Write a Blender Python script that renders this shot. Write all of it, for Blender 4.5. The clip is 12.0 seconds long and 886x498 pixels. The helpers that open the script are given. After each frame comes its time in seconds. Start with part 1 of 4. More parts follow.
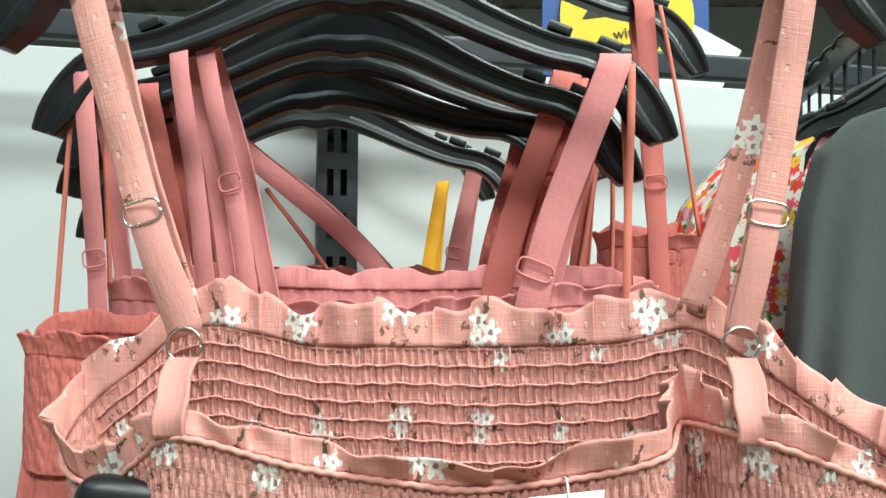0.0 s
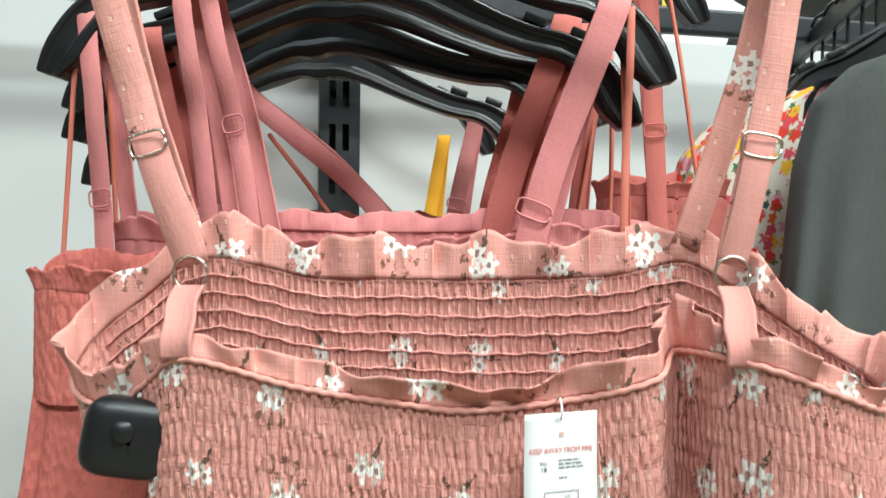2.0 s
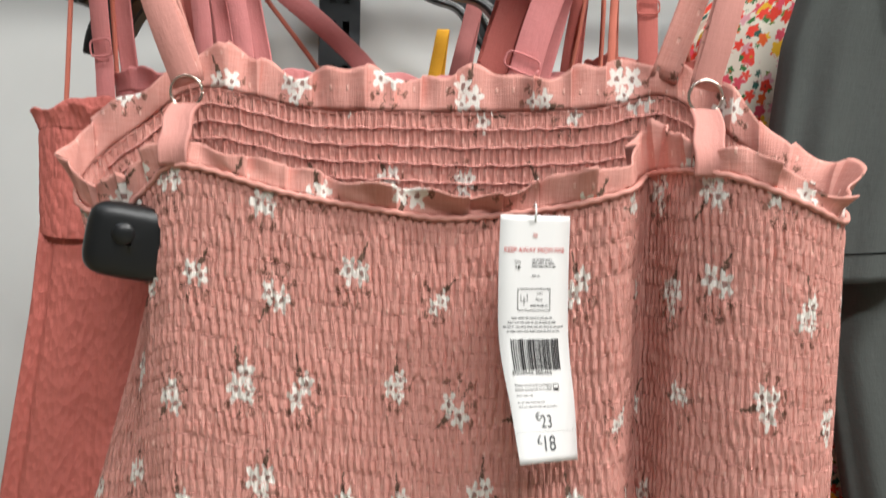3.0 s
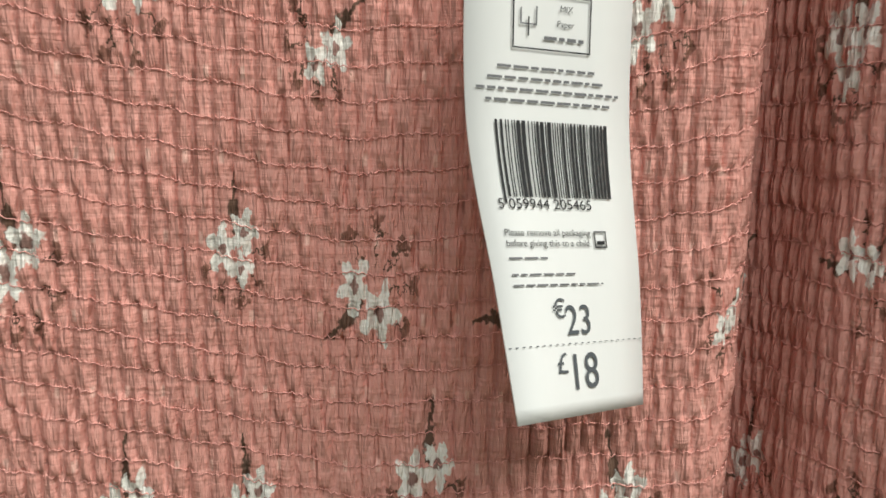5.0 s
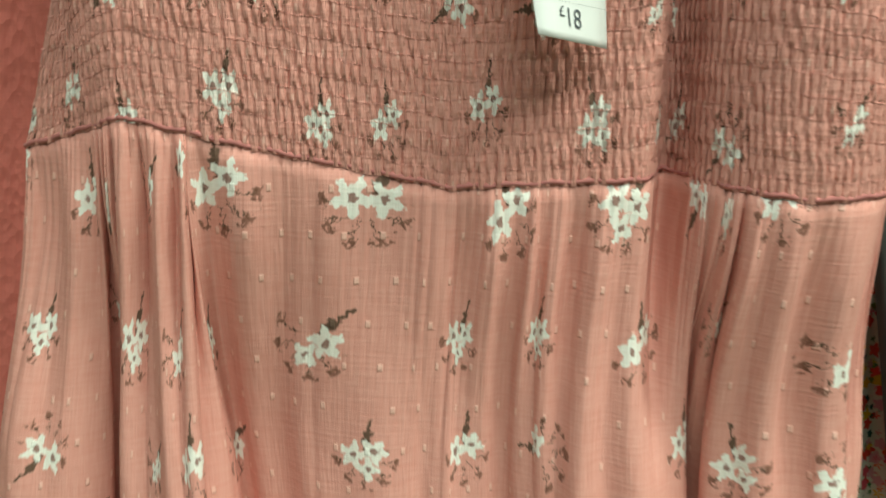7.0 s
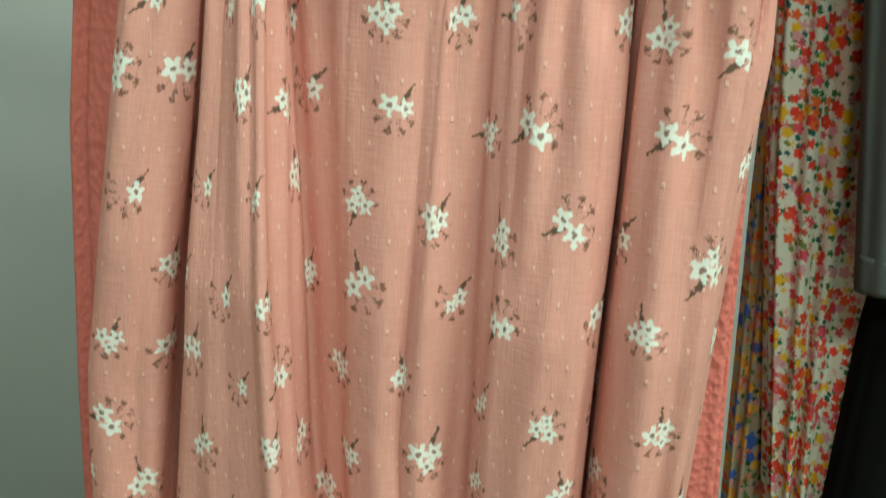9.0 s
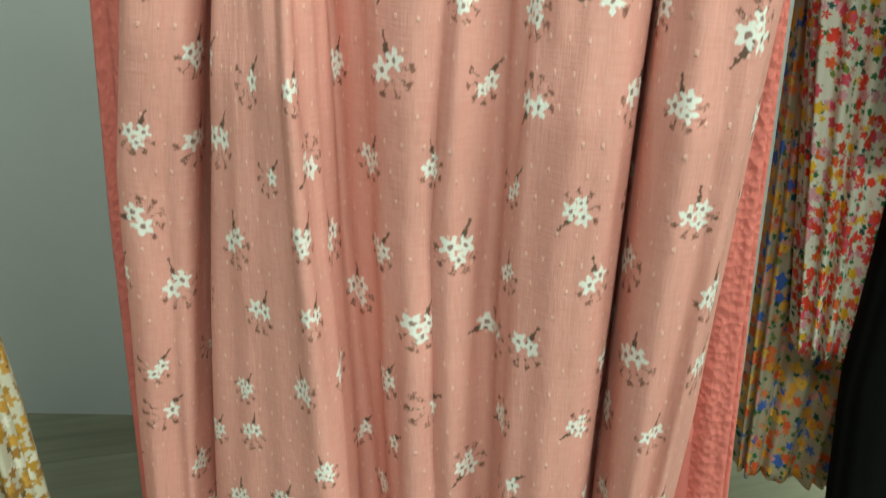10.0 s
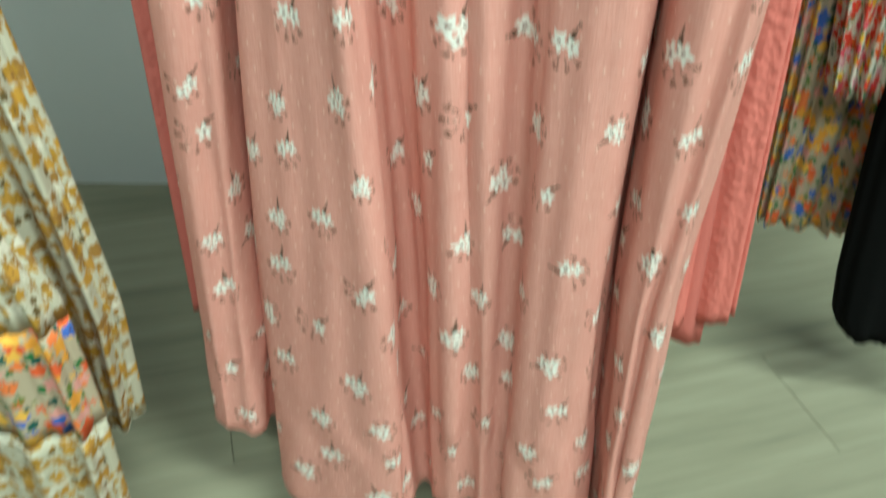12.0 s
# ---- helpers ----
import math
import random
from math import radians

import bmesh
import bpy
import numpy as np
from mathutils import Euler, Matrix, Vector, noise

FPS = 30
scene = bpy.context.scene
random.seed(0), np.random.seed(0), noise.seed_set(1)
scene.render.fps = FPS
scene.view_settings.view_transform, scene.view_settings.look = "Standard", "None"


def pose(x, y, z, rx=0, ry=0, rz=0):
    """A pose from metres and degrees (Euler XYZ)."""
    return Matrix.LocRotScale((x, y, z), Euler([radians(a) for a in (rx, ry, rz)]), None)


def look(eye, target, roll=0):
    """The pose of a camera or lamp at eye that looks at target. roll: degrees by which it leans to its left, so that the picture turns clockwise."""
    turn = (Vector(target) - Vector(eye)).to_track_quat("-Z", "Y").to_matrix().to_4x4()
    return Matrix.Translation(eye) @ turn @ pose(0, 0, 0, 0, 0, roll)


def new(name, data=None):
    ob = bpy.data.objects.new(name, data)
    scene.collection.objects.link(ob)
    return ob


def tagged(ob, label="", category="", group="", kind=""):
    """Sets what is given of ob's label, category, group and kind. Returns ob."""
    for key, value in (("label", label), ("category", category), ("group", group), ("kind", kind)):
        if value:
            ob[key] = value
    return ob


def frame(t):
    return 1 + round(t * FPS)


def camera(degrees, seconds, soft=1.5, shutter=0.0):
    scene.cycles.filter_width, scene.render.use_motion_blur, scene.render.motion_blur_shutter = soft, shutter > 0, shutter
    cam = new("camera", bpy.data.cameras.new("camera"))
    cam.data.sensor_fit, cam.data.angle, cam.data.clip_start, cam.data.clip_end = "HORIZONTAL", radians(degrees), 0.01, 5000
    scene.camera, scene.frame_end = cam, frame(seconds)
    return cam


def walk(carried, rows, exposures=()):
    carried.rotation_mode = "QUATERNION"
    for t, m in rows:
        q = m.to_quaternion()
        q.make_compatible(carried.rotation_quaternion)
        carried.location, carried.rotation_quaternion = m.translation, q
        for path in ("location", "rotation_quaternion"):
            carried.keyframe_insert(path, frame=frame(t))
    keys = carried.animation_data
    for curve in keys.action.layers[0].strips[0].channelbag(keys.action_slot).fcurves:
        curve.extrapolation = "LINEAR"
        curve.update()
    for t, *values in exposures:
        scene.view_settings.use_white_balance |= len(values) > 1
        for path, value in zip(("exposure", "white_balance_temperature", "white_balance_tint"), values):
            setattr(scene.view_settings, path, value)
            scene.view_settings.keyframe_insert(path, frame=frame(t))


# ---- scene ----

# ---- camera ----
cam = camera(58.3, 12.0, shutter=0.4)
PATH = [
    (0, (0.026, -0.34, 1.45), (-0.048, 1.657, 1.537), 0.3),
    (0.5, (0.028, -0.331, 1.44), (-0.048, 1.667, 1.508), 0.8),
    (1, (0.031, -0.323, 1.437), (-0.041, 1.676, 1.471), 0.5),
    (1.5, (0.029, -0.33, 1.439), (-0.047, 1.669, 1.457), 0.5),
    (2, (0.028, -0.348, 1.432), (-0.052, 1.65, 1.44), 0.5),
    (2.5, (0.035, -0.368, 1.397), (-0.041, 1.63, 1.36), 0.5),
    (2.8, (0.034, -0.363, 1.383), (-0.025, 1.634, 1.288), 1.3),
    (2.9, (0.037, -0.366, 1.378), (-0.034, 1.63, 1.266), 1.3),
    (3, (0.04, -0.368, 1.372), (-0.05, 1.626, 1.241), 1.4),
    (3.5, (0.043, -0.335, 1.35), (-0.043, 1.649, 1.118), 1.9),
    (3.7, (0.052, -0.304, 1.335), (-0.1, 1.675, 1.083), 1.9),
    (5.3, (0.043, -0.155, 1.31), (0.053, 1.812, 0.949), 1.3),
    (5.5, (0.036, -0.163, 1.308), (0.047, 1.803, 0.943), 1.2),
    (6, (0.029, -0.203, 1.292), (0.012, 1.763, 0.924), -0.1),
    (6.5, (0.029, -0.255, 1.269), (-0.04, 1.695, 0.83), -0.2),
    (6.7, (0.031, -0.278, 1.26), (-0.034, 1.667, 0.795), 0.3),
    (8.3, (0.089, -0.471, 1.156), (-0.085, 1.487, 0.789), 5.3),
    (8.5, (0.094, -0.479, 1.134), (-0.096, 1.461, 0.687), 5.7),
    (9, (0.099, -0.472, 1.093), (-0.123, 1.417, 0.472), 5.7),
    (9.5, (0.106, -0.476, 1.059), (-0.127, 1.369, 0.323), 5.4),
    (9.9, (0.11, -0.484, 1.027), (-0.149, 1.313, 0.19), 4.9),
    (10, (0.102, -0.489, 1.017), (-0.141, 1.307, 0.173), 4.8),
    (10.5, (0.098, -0.506, 0.98), (-0.122, 1.22, -0.006), 4.8),
    (11, (0.095, -0.51, 0.952), (-0.095, 1.085, -0.241), 4.8),
    (11.5, (0.094, -0.516, 0.94), (-0.077, 0.97, -0.387), 4.0),
    (11.8, (0.095, -0.524, 0.945), (-0.081, 0.923, -0.425), 4.0),
    (12, (0.093, -0.517, 0.954), (-0.103, 1.022, -0.309), 4.4),
]
walk(cam, [(t, look(eye, target, roll)) for t, eye, target, roll in PATH],
     [(0, 0.0, 5700, -9), (2.2, -0.10, 5850, -1), (3.0, -0.36, 6200, 8), (3.7, -0.42, 6300, 9), (5.4, -0.60, 6250, -2), (6.5, -0.50, 6300, -12), (8.3, -0.62, 5950, -25), (9, -0.46, 5850, -25), (10, -0.34, 5850, -20), (11, -0.24, 5800, -18), (12, -0.06, 5550, -21)])

# ---- world and light ----
world = bpy.data.worlds.new("world")
scene.world = world
world.use_nodes = True
world.node_tree.nodes["Background"].inputs[0].default_value = (0.80, 0.90, 1.0, 1)
world.node_tree.nodes["Background"].inputs[1].default_value = 0.05


def strip_light(x, y, z, w, d, watts, colour):
    """A long ceiling tube bank as an area lamp, shining down."""
    data = bpy.data.lights.new("tube_bank", "AREA")
    data.shape, data.size, data.size_y, data.energy, data.color = "RECTANGLE", w, d, watts, colour
    ob = new("tube_bank", data)
    ob.matrix_basis = pose(x, y, z)
    return ob


for lx, ly, lw, lc in ((-1.9, -0.9, 30, (0.94, 0.96, 1.0)), (1.9, -0.9, 205, (1.0, 0.95, 0.89)), (0.5, -2.6, 175, (1.0, 0.96, 0.92)), (-0.4, 2.6, 80, (1.0, 0.98, 0.95))):
    strip_light(lx, ly, 3.92, 2.4, 0.35, lw, lc)


# ---- node helpers and materials ----
class Net:
    """Builds a node material from small arithmetic steps."""

    def __init__(self, name, rough=0.8, spec=0.3):
        self.m = bpy.data.materials.new(name)
        self.m.use_nodes = True
        self.t = self.m.node_tree
        self.b = self.t.nodes["Principled BSDF"]
        self.b.inputs["Roughness"].default_value = rough
        self.b.inputs["Specular IOR Level"].default_value = spec

    def put(self, sock, v):
        if isinstance(v, (int, float)):
            sock.default_value = v
        elif isinstance(v, tuple):
            sock.default_value = (*v, 1) if len(v) == 3 and sock.type == "RGBA" else v
        else:
            self.t.links.new(v, sock)

    def f(self, op, *a):
        n = self.t.nodes.new("ShaderNodeMath")
        n.operation = op
        for k, v in enumerate(a):
            self.put(n.inputs[k], v)
        return n.outputs[0]

    def mix(self, fac, a, b, mode="MIX"):
        n = self.t.nodes.new("ShaderNodeMix")
        n.data_type, n.blend_type = "RGBA", mode
        self.put(n.inputs[0], fac)
        self.put(n.inputs[6], a)
        self.put(n.inputs[7], b)
        return n.outputs[2]

    def uv(self):
        n = self.t.nodes.new("ShaderNodeTexCoord")
        s = self.t.nodes.new("ShaderNodeSeparateXYZ")
        self.t.links.new(n.outputs["UV"], s.inputs[0])
        return s.outputs[0], s.outputs[1], n.outputs["UV"]

    def place(self):
        return self.t.nodes.new("ShaderNodeTexCoord").outputs["Object"]

    def vec(self, x, y, z=0.0):
        n = self.t.nodes.new("ShaderNodeCombineXYZ")
        for k, v in enumerate((x, y, z)):
            self.put(n.inputs[k], v)
        return n.outputs[0]

    def scaled(self, v, sx, sy, sz):
        n = self.t.nodes.new("ShaderNodeVectorMath")
        n.operation = "MULTIPLY"
        self.t.links.new(v, n.inputs[0])
        n.inputs[1].default_value = (sx, sy, sz)
        return n.outputs[0]

    def noise(self, v, scale, detail=3.0, rough=0.55):
        n = self.t.nodes.new("ShaderNodeTexNoise")
        self.t.links.new(v, n.inputs["Vector"])
        n.inputs["Scale"].default_value, n.inputs["Detail"].default_value, n.inputs["Roughness"].default_value = scale, detail, rough
        return n.outputs[0]

    def voronoi(self, v, scale, randomness=1.0):
        n = self.t.nodes.new("ShaderNodeTexVoronoi")
        self.t.links.new(v, n.inputs["Vector"])
        n.inputs["Scale"].default_value, n.inputs["Randomness"].default_value = scale, randomness
        return n.outputs["Distance"], n.outputs["Color"], n.outputs["Position"]

    def rand(self, v):
        n = self.t.nodes.new("ShaderNodeTexWhiteNoise")
        n.noise_dimensions = "3D"
        self.t.links.new(v, n.inputs["Vector"])
        s = self.t.nodes.new("ShaderNodeSeparateColor")
        self.t.links.new(n.outputs["Color"], s.inputs[0])
        return s.outputs[0], s.outputs[1], s.outputs[2]

    def ramp(self, fac, stops, constant=False):
        n = self.t.nodes.new("ShaderNodeValToRGB")
        n.color_ramp.interpolation = "CONSTANT" if constant else "LINEAR"
        while len(n.color_ramp.elements) < len(stops):
            n.color_ramp.elements.new(0.5)
        for e, (p, c) in zip(n.color_ramp.elements, stops):
            e.position, e.color = p, (*c, 1)
        self.put(n.inputs[0], fac)
        return n.outputs[0]

    def bump(self, height, strength, distance):
        n = self.t.nodes.new("ShaderNodeBump")
        n.inputs["Strength"].default_value, n.inputs["Distance"].default_value = strength, distance
        self.put(n.inputs["Height"], height)
        self.t.links.new(n.outputs[0], self.b.inputs["Normal"])

    def done(self, colour, rough=None):
        self.put(self.b.inputs["Base Color"], colour)
        if rough is not None:
            self.put(self.b.inputs["Roughness"], rough)
        return self.m

    def soft(self, edge, r, k):
        """1 where r is under edge, fading over 1/k."""
        n = self.t.nodes.new("ShaderNodeClamp")
        self.put(n.inputs[0], self.f("MULTIPLY", self.f("SUBTRACT", edge, r), k))
        return n.outputs[0]


def cell(n, u, v, w, h, seed):
    """A brick-staggered lattice: the place within the cell, in metres, and the cell's random numbers."""
    row = n.f("FLOOR", n.f("DIVIDE", v, h))
    us = n.f("ADD", n.f("DIVIDE", u, w), n.f("MULTIPLY", row, 0.37))
    col = n.f("FLOOR", us)
    fx = n.f("MULTIPLY", n.f("SUBTRACT", n.f("SUBTRACT", us, col), 0.5), w)
    fy = n.f("MULTIPLY", n.f("SUBTRACT", n.f("SUBTRACT", n.f("DIVIDE", v, h), row), 0.5), h)
    return fx, fy, n.rand(n.vec(col, row, seed))


def blossom(n, fx, fy, cx, cy, r, petals, phase):
    dx, dy = n.f("SUBTRACT", fx, cx), n.f("SUBTRACT", fy, cy)
    d = n.f("SQRT", n.f("ADD", n.f("MULTIPLY", dx, dx), n.f("MULTIPLY", dy, dy)))
    th = n.f("ARCTAN2", dy, dx)
    edge = n.f("MULTIPLY", n.f("ADD", 0.76, n.f("MULTIPLY", 0.24, n.f("COSINE", n.f("ADD", n.f("MULTIPLY", th, float(petals)), phase)))), r)
    return n.soft(edge, d, 1800.0), n.soft(r * 0.25, d, 2200.0), d, th


def sprig_cloth(name, base, pucker=0.0):
    """Woven pink cotton with small slubs and a scattered print of white sprigs with dark stems."""
    n = Net(name, 0.85, 0.2)
    u, v, uv = n.uv()
    fx, fy, (a, b, c) = cell(n, u, v, 0.062, 0.050, 3.0)
    fx = n.f("SUBTRACT", fx, n.f("MULTIPLY", n.f("SUBTRACT", a, 0.5), 0.026))
    fy = n.f("SUBTRACT", fy, n.f("MULTIPLY", n.f("SUBTRACT", b, 0.5), 0.018))
    turn = n.f("ADD", n.f("MULTIPLY", n.f("SUBTRACT", c, 0.5), 1.5), n.f("MULTIPLY", n.f("GREATER_THAN", n.f("FRACT", n.f("MULTIPLY", c, 7.0)), 0.76), 2.4))
    size = n.f("DIVIDE", 1.0, n.f("ADD", 0.84, n.f("MULTIPLY", n.f("FRACT", n.f("MULTIPLY", b, 5.0)), 0.34)))
    cs, sn = n.f("COSINE", turn), n.f("SINE", turn)
    px = n.f("ADD", n.f("MULTIPLY", fx, cs), n.f("MULTIPLY", fy, sn))
    py = n.f("SUBTRACT", n.f("MULTIPLY", fy, cs), n.f("MULTIPLY", fx, sn))
    px, py = n.f("MULTIPLY", px, size), n.f("MULTIPLY", py, size)
    wob = n.noise(uv, 420.0, 2.0)
    px = n.f("ADD", px, n.f("MULTIPLY", n.f("SUBTRACT", wob, 0.5), 0.0042))
    py = n.f("ADD", py, n.f("MULTIPLY", n.f("SUBTRACT", n.noise(uv, 350.0, 2.0), 0.5), 0.0042))
    p1, c1, d1, t1 = blossom(n, px, py, -0.0044, 0.0022, 0.0072, 5, 0.4)
    p2, c2, d2, t2 = blossom(n, px, py, 0.0052, 0.0030, 0.0066, 5, 1.7)
    p3, c3, d3, t3 = blossom(n, px, py, 0.0012, -0.0050, 0.0056, 4, 0.9)
    few = n.f("GREATER_THAN", a, 0.45)
    some = n.f("GREATER_THAN", c, 0.25)
    petals = n.f("MAXIMUM", n.f("MULTIPLY", p1, some), n.f("MAXIMUM", p2, n.f("MULTIPLY", p3, few)))
    hearts = n.f("MAXIMUM", n.f("MULTIPLY", c1, some), n.f("MAXIMUM", c2, n.f("MULTIPLY", c3, few)))
    # stems and buds fan out round the lower half
    dd = n.f("SQRT", n.f("ADD", n.f("MULTIPLY", px, px), n.f("MULTIPLY", py, py)))
    th = n.f("ARCTAN2", py, px)
    fan = n.f("ABSOLUTE", n.f("SINE", n.f("ADD", n.f("MULTIPLY", th, 4.5), n.f("MULTIPLY", wob, 3.0))))
    thin = n.soft(0.24, fan, 9.0)
    band = n.f("MULTIPLY", n.soft(0.0135, dd, 1500.0), n.f("SUBTRACT", 1.0, n.soft(0.0050, dd, 1500.0)))
    below = n.soft(0.0035, py, 700.0)
    stems = n.f("MULTIPLY", n.f("MULTIPLY", thin, band), below)
    # one longer stalk stands up out of the cluster, with a leaf at its foot
    lean = n.f("ABSOLUTE", n.f("SUBTRACT", px, n.f("MULTIPLY", py, 0.35)))
    stalk = n.f("MULTIPLY", n.soft(0.0009, lean, 2200.0), n.f("MULTIPLY", n.soft(0.0185, py, 1500.0), n.f("GREATER_THAN", py, 0.004)))
    leaf = n.f("MULTIPLY", n.soft(0.0021, lean, 1500.0), n.f("MULTIPLY", n.soft(0.0125, py, 1500.0), n.f("GREATER_THAN", py, 0.0065)))
    stems = n.f("MAXIMUM", stems, n.f("MAXIMUM", stalk, leaf))
    buds = n.f("MULTIPLY", n.soft(0.62, fan, 9.0), n.f("MULTIPLY", n.f("MULTIPLY", n.soft(0.0148, dd, 1500.0), n.f("SUBTRACT", 1.0, n.soft(0.0122, dd, 1500.0))), below))
    # slubs
    gx, gy, (e, g, h) = cell(n, u, v, 0.0125, 0.017, 9.0)
    slub = n.f("MULTIPLY", n.soft(0.0010, n.f("ABSOLUTE", gx), 2500.0), n.soft(0.0016, n.f("ABSOLUTE", gy), 1800.0))
    slub = n.f("MULTIPLY", slub, n.f("GREATER_THAN", e, 0.25))
    big = n.noise(uv, 9.0, 3.0)
    warp = n.noise(n.scaled(uv, 900.0, 60.0, 1.0), 1.0, 2.0)
    weft = n.noise(n.scaled(uv, 60.0, 900.0, 1.0), 1.0, 2.0)
    weave = n.f("ADD", warp, weft)
    dark, light = tuple(x * 0.86 for x in base), tuple(min(1, x * 1.12) for x in base)
    col = n.mix(big, dark, light)
    col = n.mix(n.f("MULTIPLY", n.f("SUBTRACT", weave, 0.75), 0.35), col, (0.92, 0.62, 0.55))
    col = n.mix(n.f("MULTIPLY", slub, 0.38), col, (0.93, 0.66, 0.56))
    col = n.mix(n.f("MULTIPLY", stems, 0.9), col, (0.075, 0.052, 0.032))
    col = n.mix(n.f("MULTIPLY", buds, 0.8), col, (0.17, 0.075, 0.05))
    col = n.mix(n.f("MULTIPLY", petals, n.f("ADD", 0.72, n.f("MULTIPLY", wob, 0.4))), col, (0.86, 0.84, 0.78))
    col = n.mix(n.f("MULTIPLY", hearts, 0.85), col, (0.22, 0.08, 0.06))
    if pucker:
        crease = n.noise(n.scaled(uv, 260.0, 70.0, 1.0), 1.0, 3.0, 0.6)
        n.bump(n.f("ADD", n.f("MULTIPLY", weave, 0.25), n.f("MULTIPLY", crease, 2.5)), 0.8, pucker)
    else:
        rumple = n.noise(n.scaled(uv, 60.0, 22.0, 1.0), 1.0, 3.0, 0.6)
        n.bump(n.f("ADD", n.f("MULTIPLY", rumple, 3.0), n.f("ADD", n.f("MULTIPLY", weave, 0.5), slub)), 0.5, 0.0011)
    return n.done(col)


def plain_cloth(name, base, crinkle=0.0, rough=0.85):
    """Plain woven cotton; crinkle gives a puckered seersucker relief."""
    n = Net(name, rough, 0.2)
    u, v, uv = n.uv()
    big = n.noise(uv, 12.0, 3.0)
    weave = n.f("ADD", n.noise(n.scaled(uv, 1100.0, 70.0, 1.0), 1.0, 2.0), n.noise(n.scaled(uv, 70.0, 1100.0, 1.0), 1.0, 2.0))
    col = n.mix(big, tuple(x * 0.85 for x in base), tuple(min(1, x * 1.15) for x in base))
    col = n.mix(n.f("MULTIPLY", n.f("SUBTRACT", weave, 0.75), 0.3), col, tuple(min(1, x * 1.5 + 0.03 * min(1, x / 0.1)) for x in base))
    if crinkle:
        d, _, _ = n.voronoi(n.scaled(uv, 1.0, 0.7, 1.0), 190.0)
        n.bump(n.f("ADD", n.f("MULTIPLY", d, 6.0), weave), 0.5, crinkle)
    else:
        rumple = n.noise(n.scaled(uv, 170.0, 70.0, 1.0), 1.0, 3.0, 0.6)
        n.bump(n.f("ADD", n.f("MULTIPLY", rumple, 2.5), n.f("MULTIPLY", weave, 0.6)), 0.3, 0.0009)
    return n.done(col)


def meadow_cloth(name, ground, colours, scale, share, leaves=((0.05, 0.16, 0.05), (0.03, 0.10, 0.08), (0.16, 0.22, 0.05))):
    """Cotton printed all over with small flower heads and leaves on a pale ground."""
    n = Net(name, 0.8, 0.2)
    u, v, uv = n.uv()
    wob = n.noise(uv, 260.0, 2.0)
    wu = n.f("ADD", u, n.f("MULTIPLY", wob, 0.004))
    wv = n.f("ADD", v, n.f("MULTIPLY", wob, -0.004))
    col = ground
    for k, (sc, sh) in enumerate(((scale * 1.9, 0.62), (scale, share), (scale * 1.25, share * 0.8))):
        vv = n.vec(n.f("ADD", wu, 0.37 * k), wv, 0.0)
        d, c, pos = n.voronoi(vv, sc, 0.85)
        s = n.t.nodes.new("ShaderNodeSeparateColor")
        n.t.links.new(c, s.inputs[0])
        sp = n.t.nodes.new("ShaderNodeSeparateXYZ")
        n.t.links.new(pos, sp.inputs[0])
        ax = n.f("SUBTRACT", n.f("ADD", wu, 0.37 * k), n.f("DIVIDE", sp.outputs[0], 1.0))
        ay = n.f("SUBTRACT", wv, n.f("DIVIDE", sp.outputs[1], 1.0))
        th = n.f("ARCTAN2", ay, ax)
        edge = n.f("ADD", 0.47, n.f("MULTIPLY", 0.07, n.f("COSINE", n.f("MULTIPLY", th, 5.0))))
        m = n.f("MULTIPLY", n.soft(edge, d, 14.0), n.f("GREATER_THAN", s.outputs[0], 1.0 - sh))
        if k == 0:
            hue = n.ramp(s.outputs[1], ((0.0, leaves[0]), (0.5, leaves[1]), (0.8, leaves[2])), True)
        else:
            hue = n.ramp(s.outputs[1], tuple((i / len(colours), cc) for i, cc in enumerate(colours)), True)
        col = n.mix(m, col, hue)
        if k:
            heart = n.f("MULTIPLY", n.soft(0.11, d, 18.0), n.f("GREATER_THAN", s.outputs[0], 1.0 - sh))
            col = n.mix(heart, col, (0.45, 0.25, 0.02) if k == 1 else (0.08, 0.04, 0.03))
    n.bump(n.noise(n.scaled(uv, 700.0, 700.0, 1.0), 1.0, 2.0), 0.25, 0.0006)
    return n.done(col)


def speckled(name, base, rough, scale, amount, spec=0.5, relief=0.0, metal=0.0):
    n = Net(name, rough, spec)
    n.b.inputs["Metallic"].default_value = metal
    p = n.place()
    a, b = n.noise(p, scale, 4.0), n.noise(p, scale * 0.08, 3.0)
    col = n.mix(n.f("MULTIPLY", n.f("ADD", a, b), 0.5), tuple(x * (1 - amount) for x in base), tuple(min(1, x * (1 + amount)) for x in base))
    if relief:
        n.bump(a, 0.4, relief)
    return n.done(col, n.f("ADD", rough - 0.08, n.f("MULTIPLY", b, 0.16)))


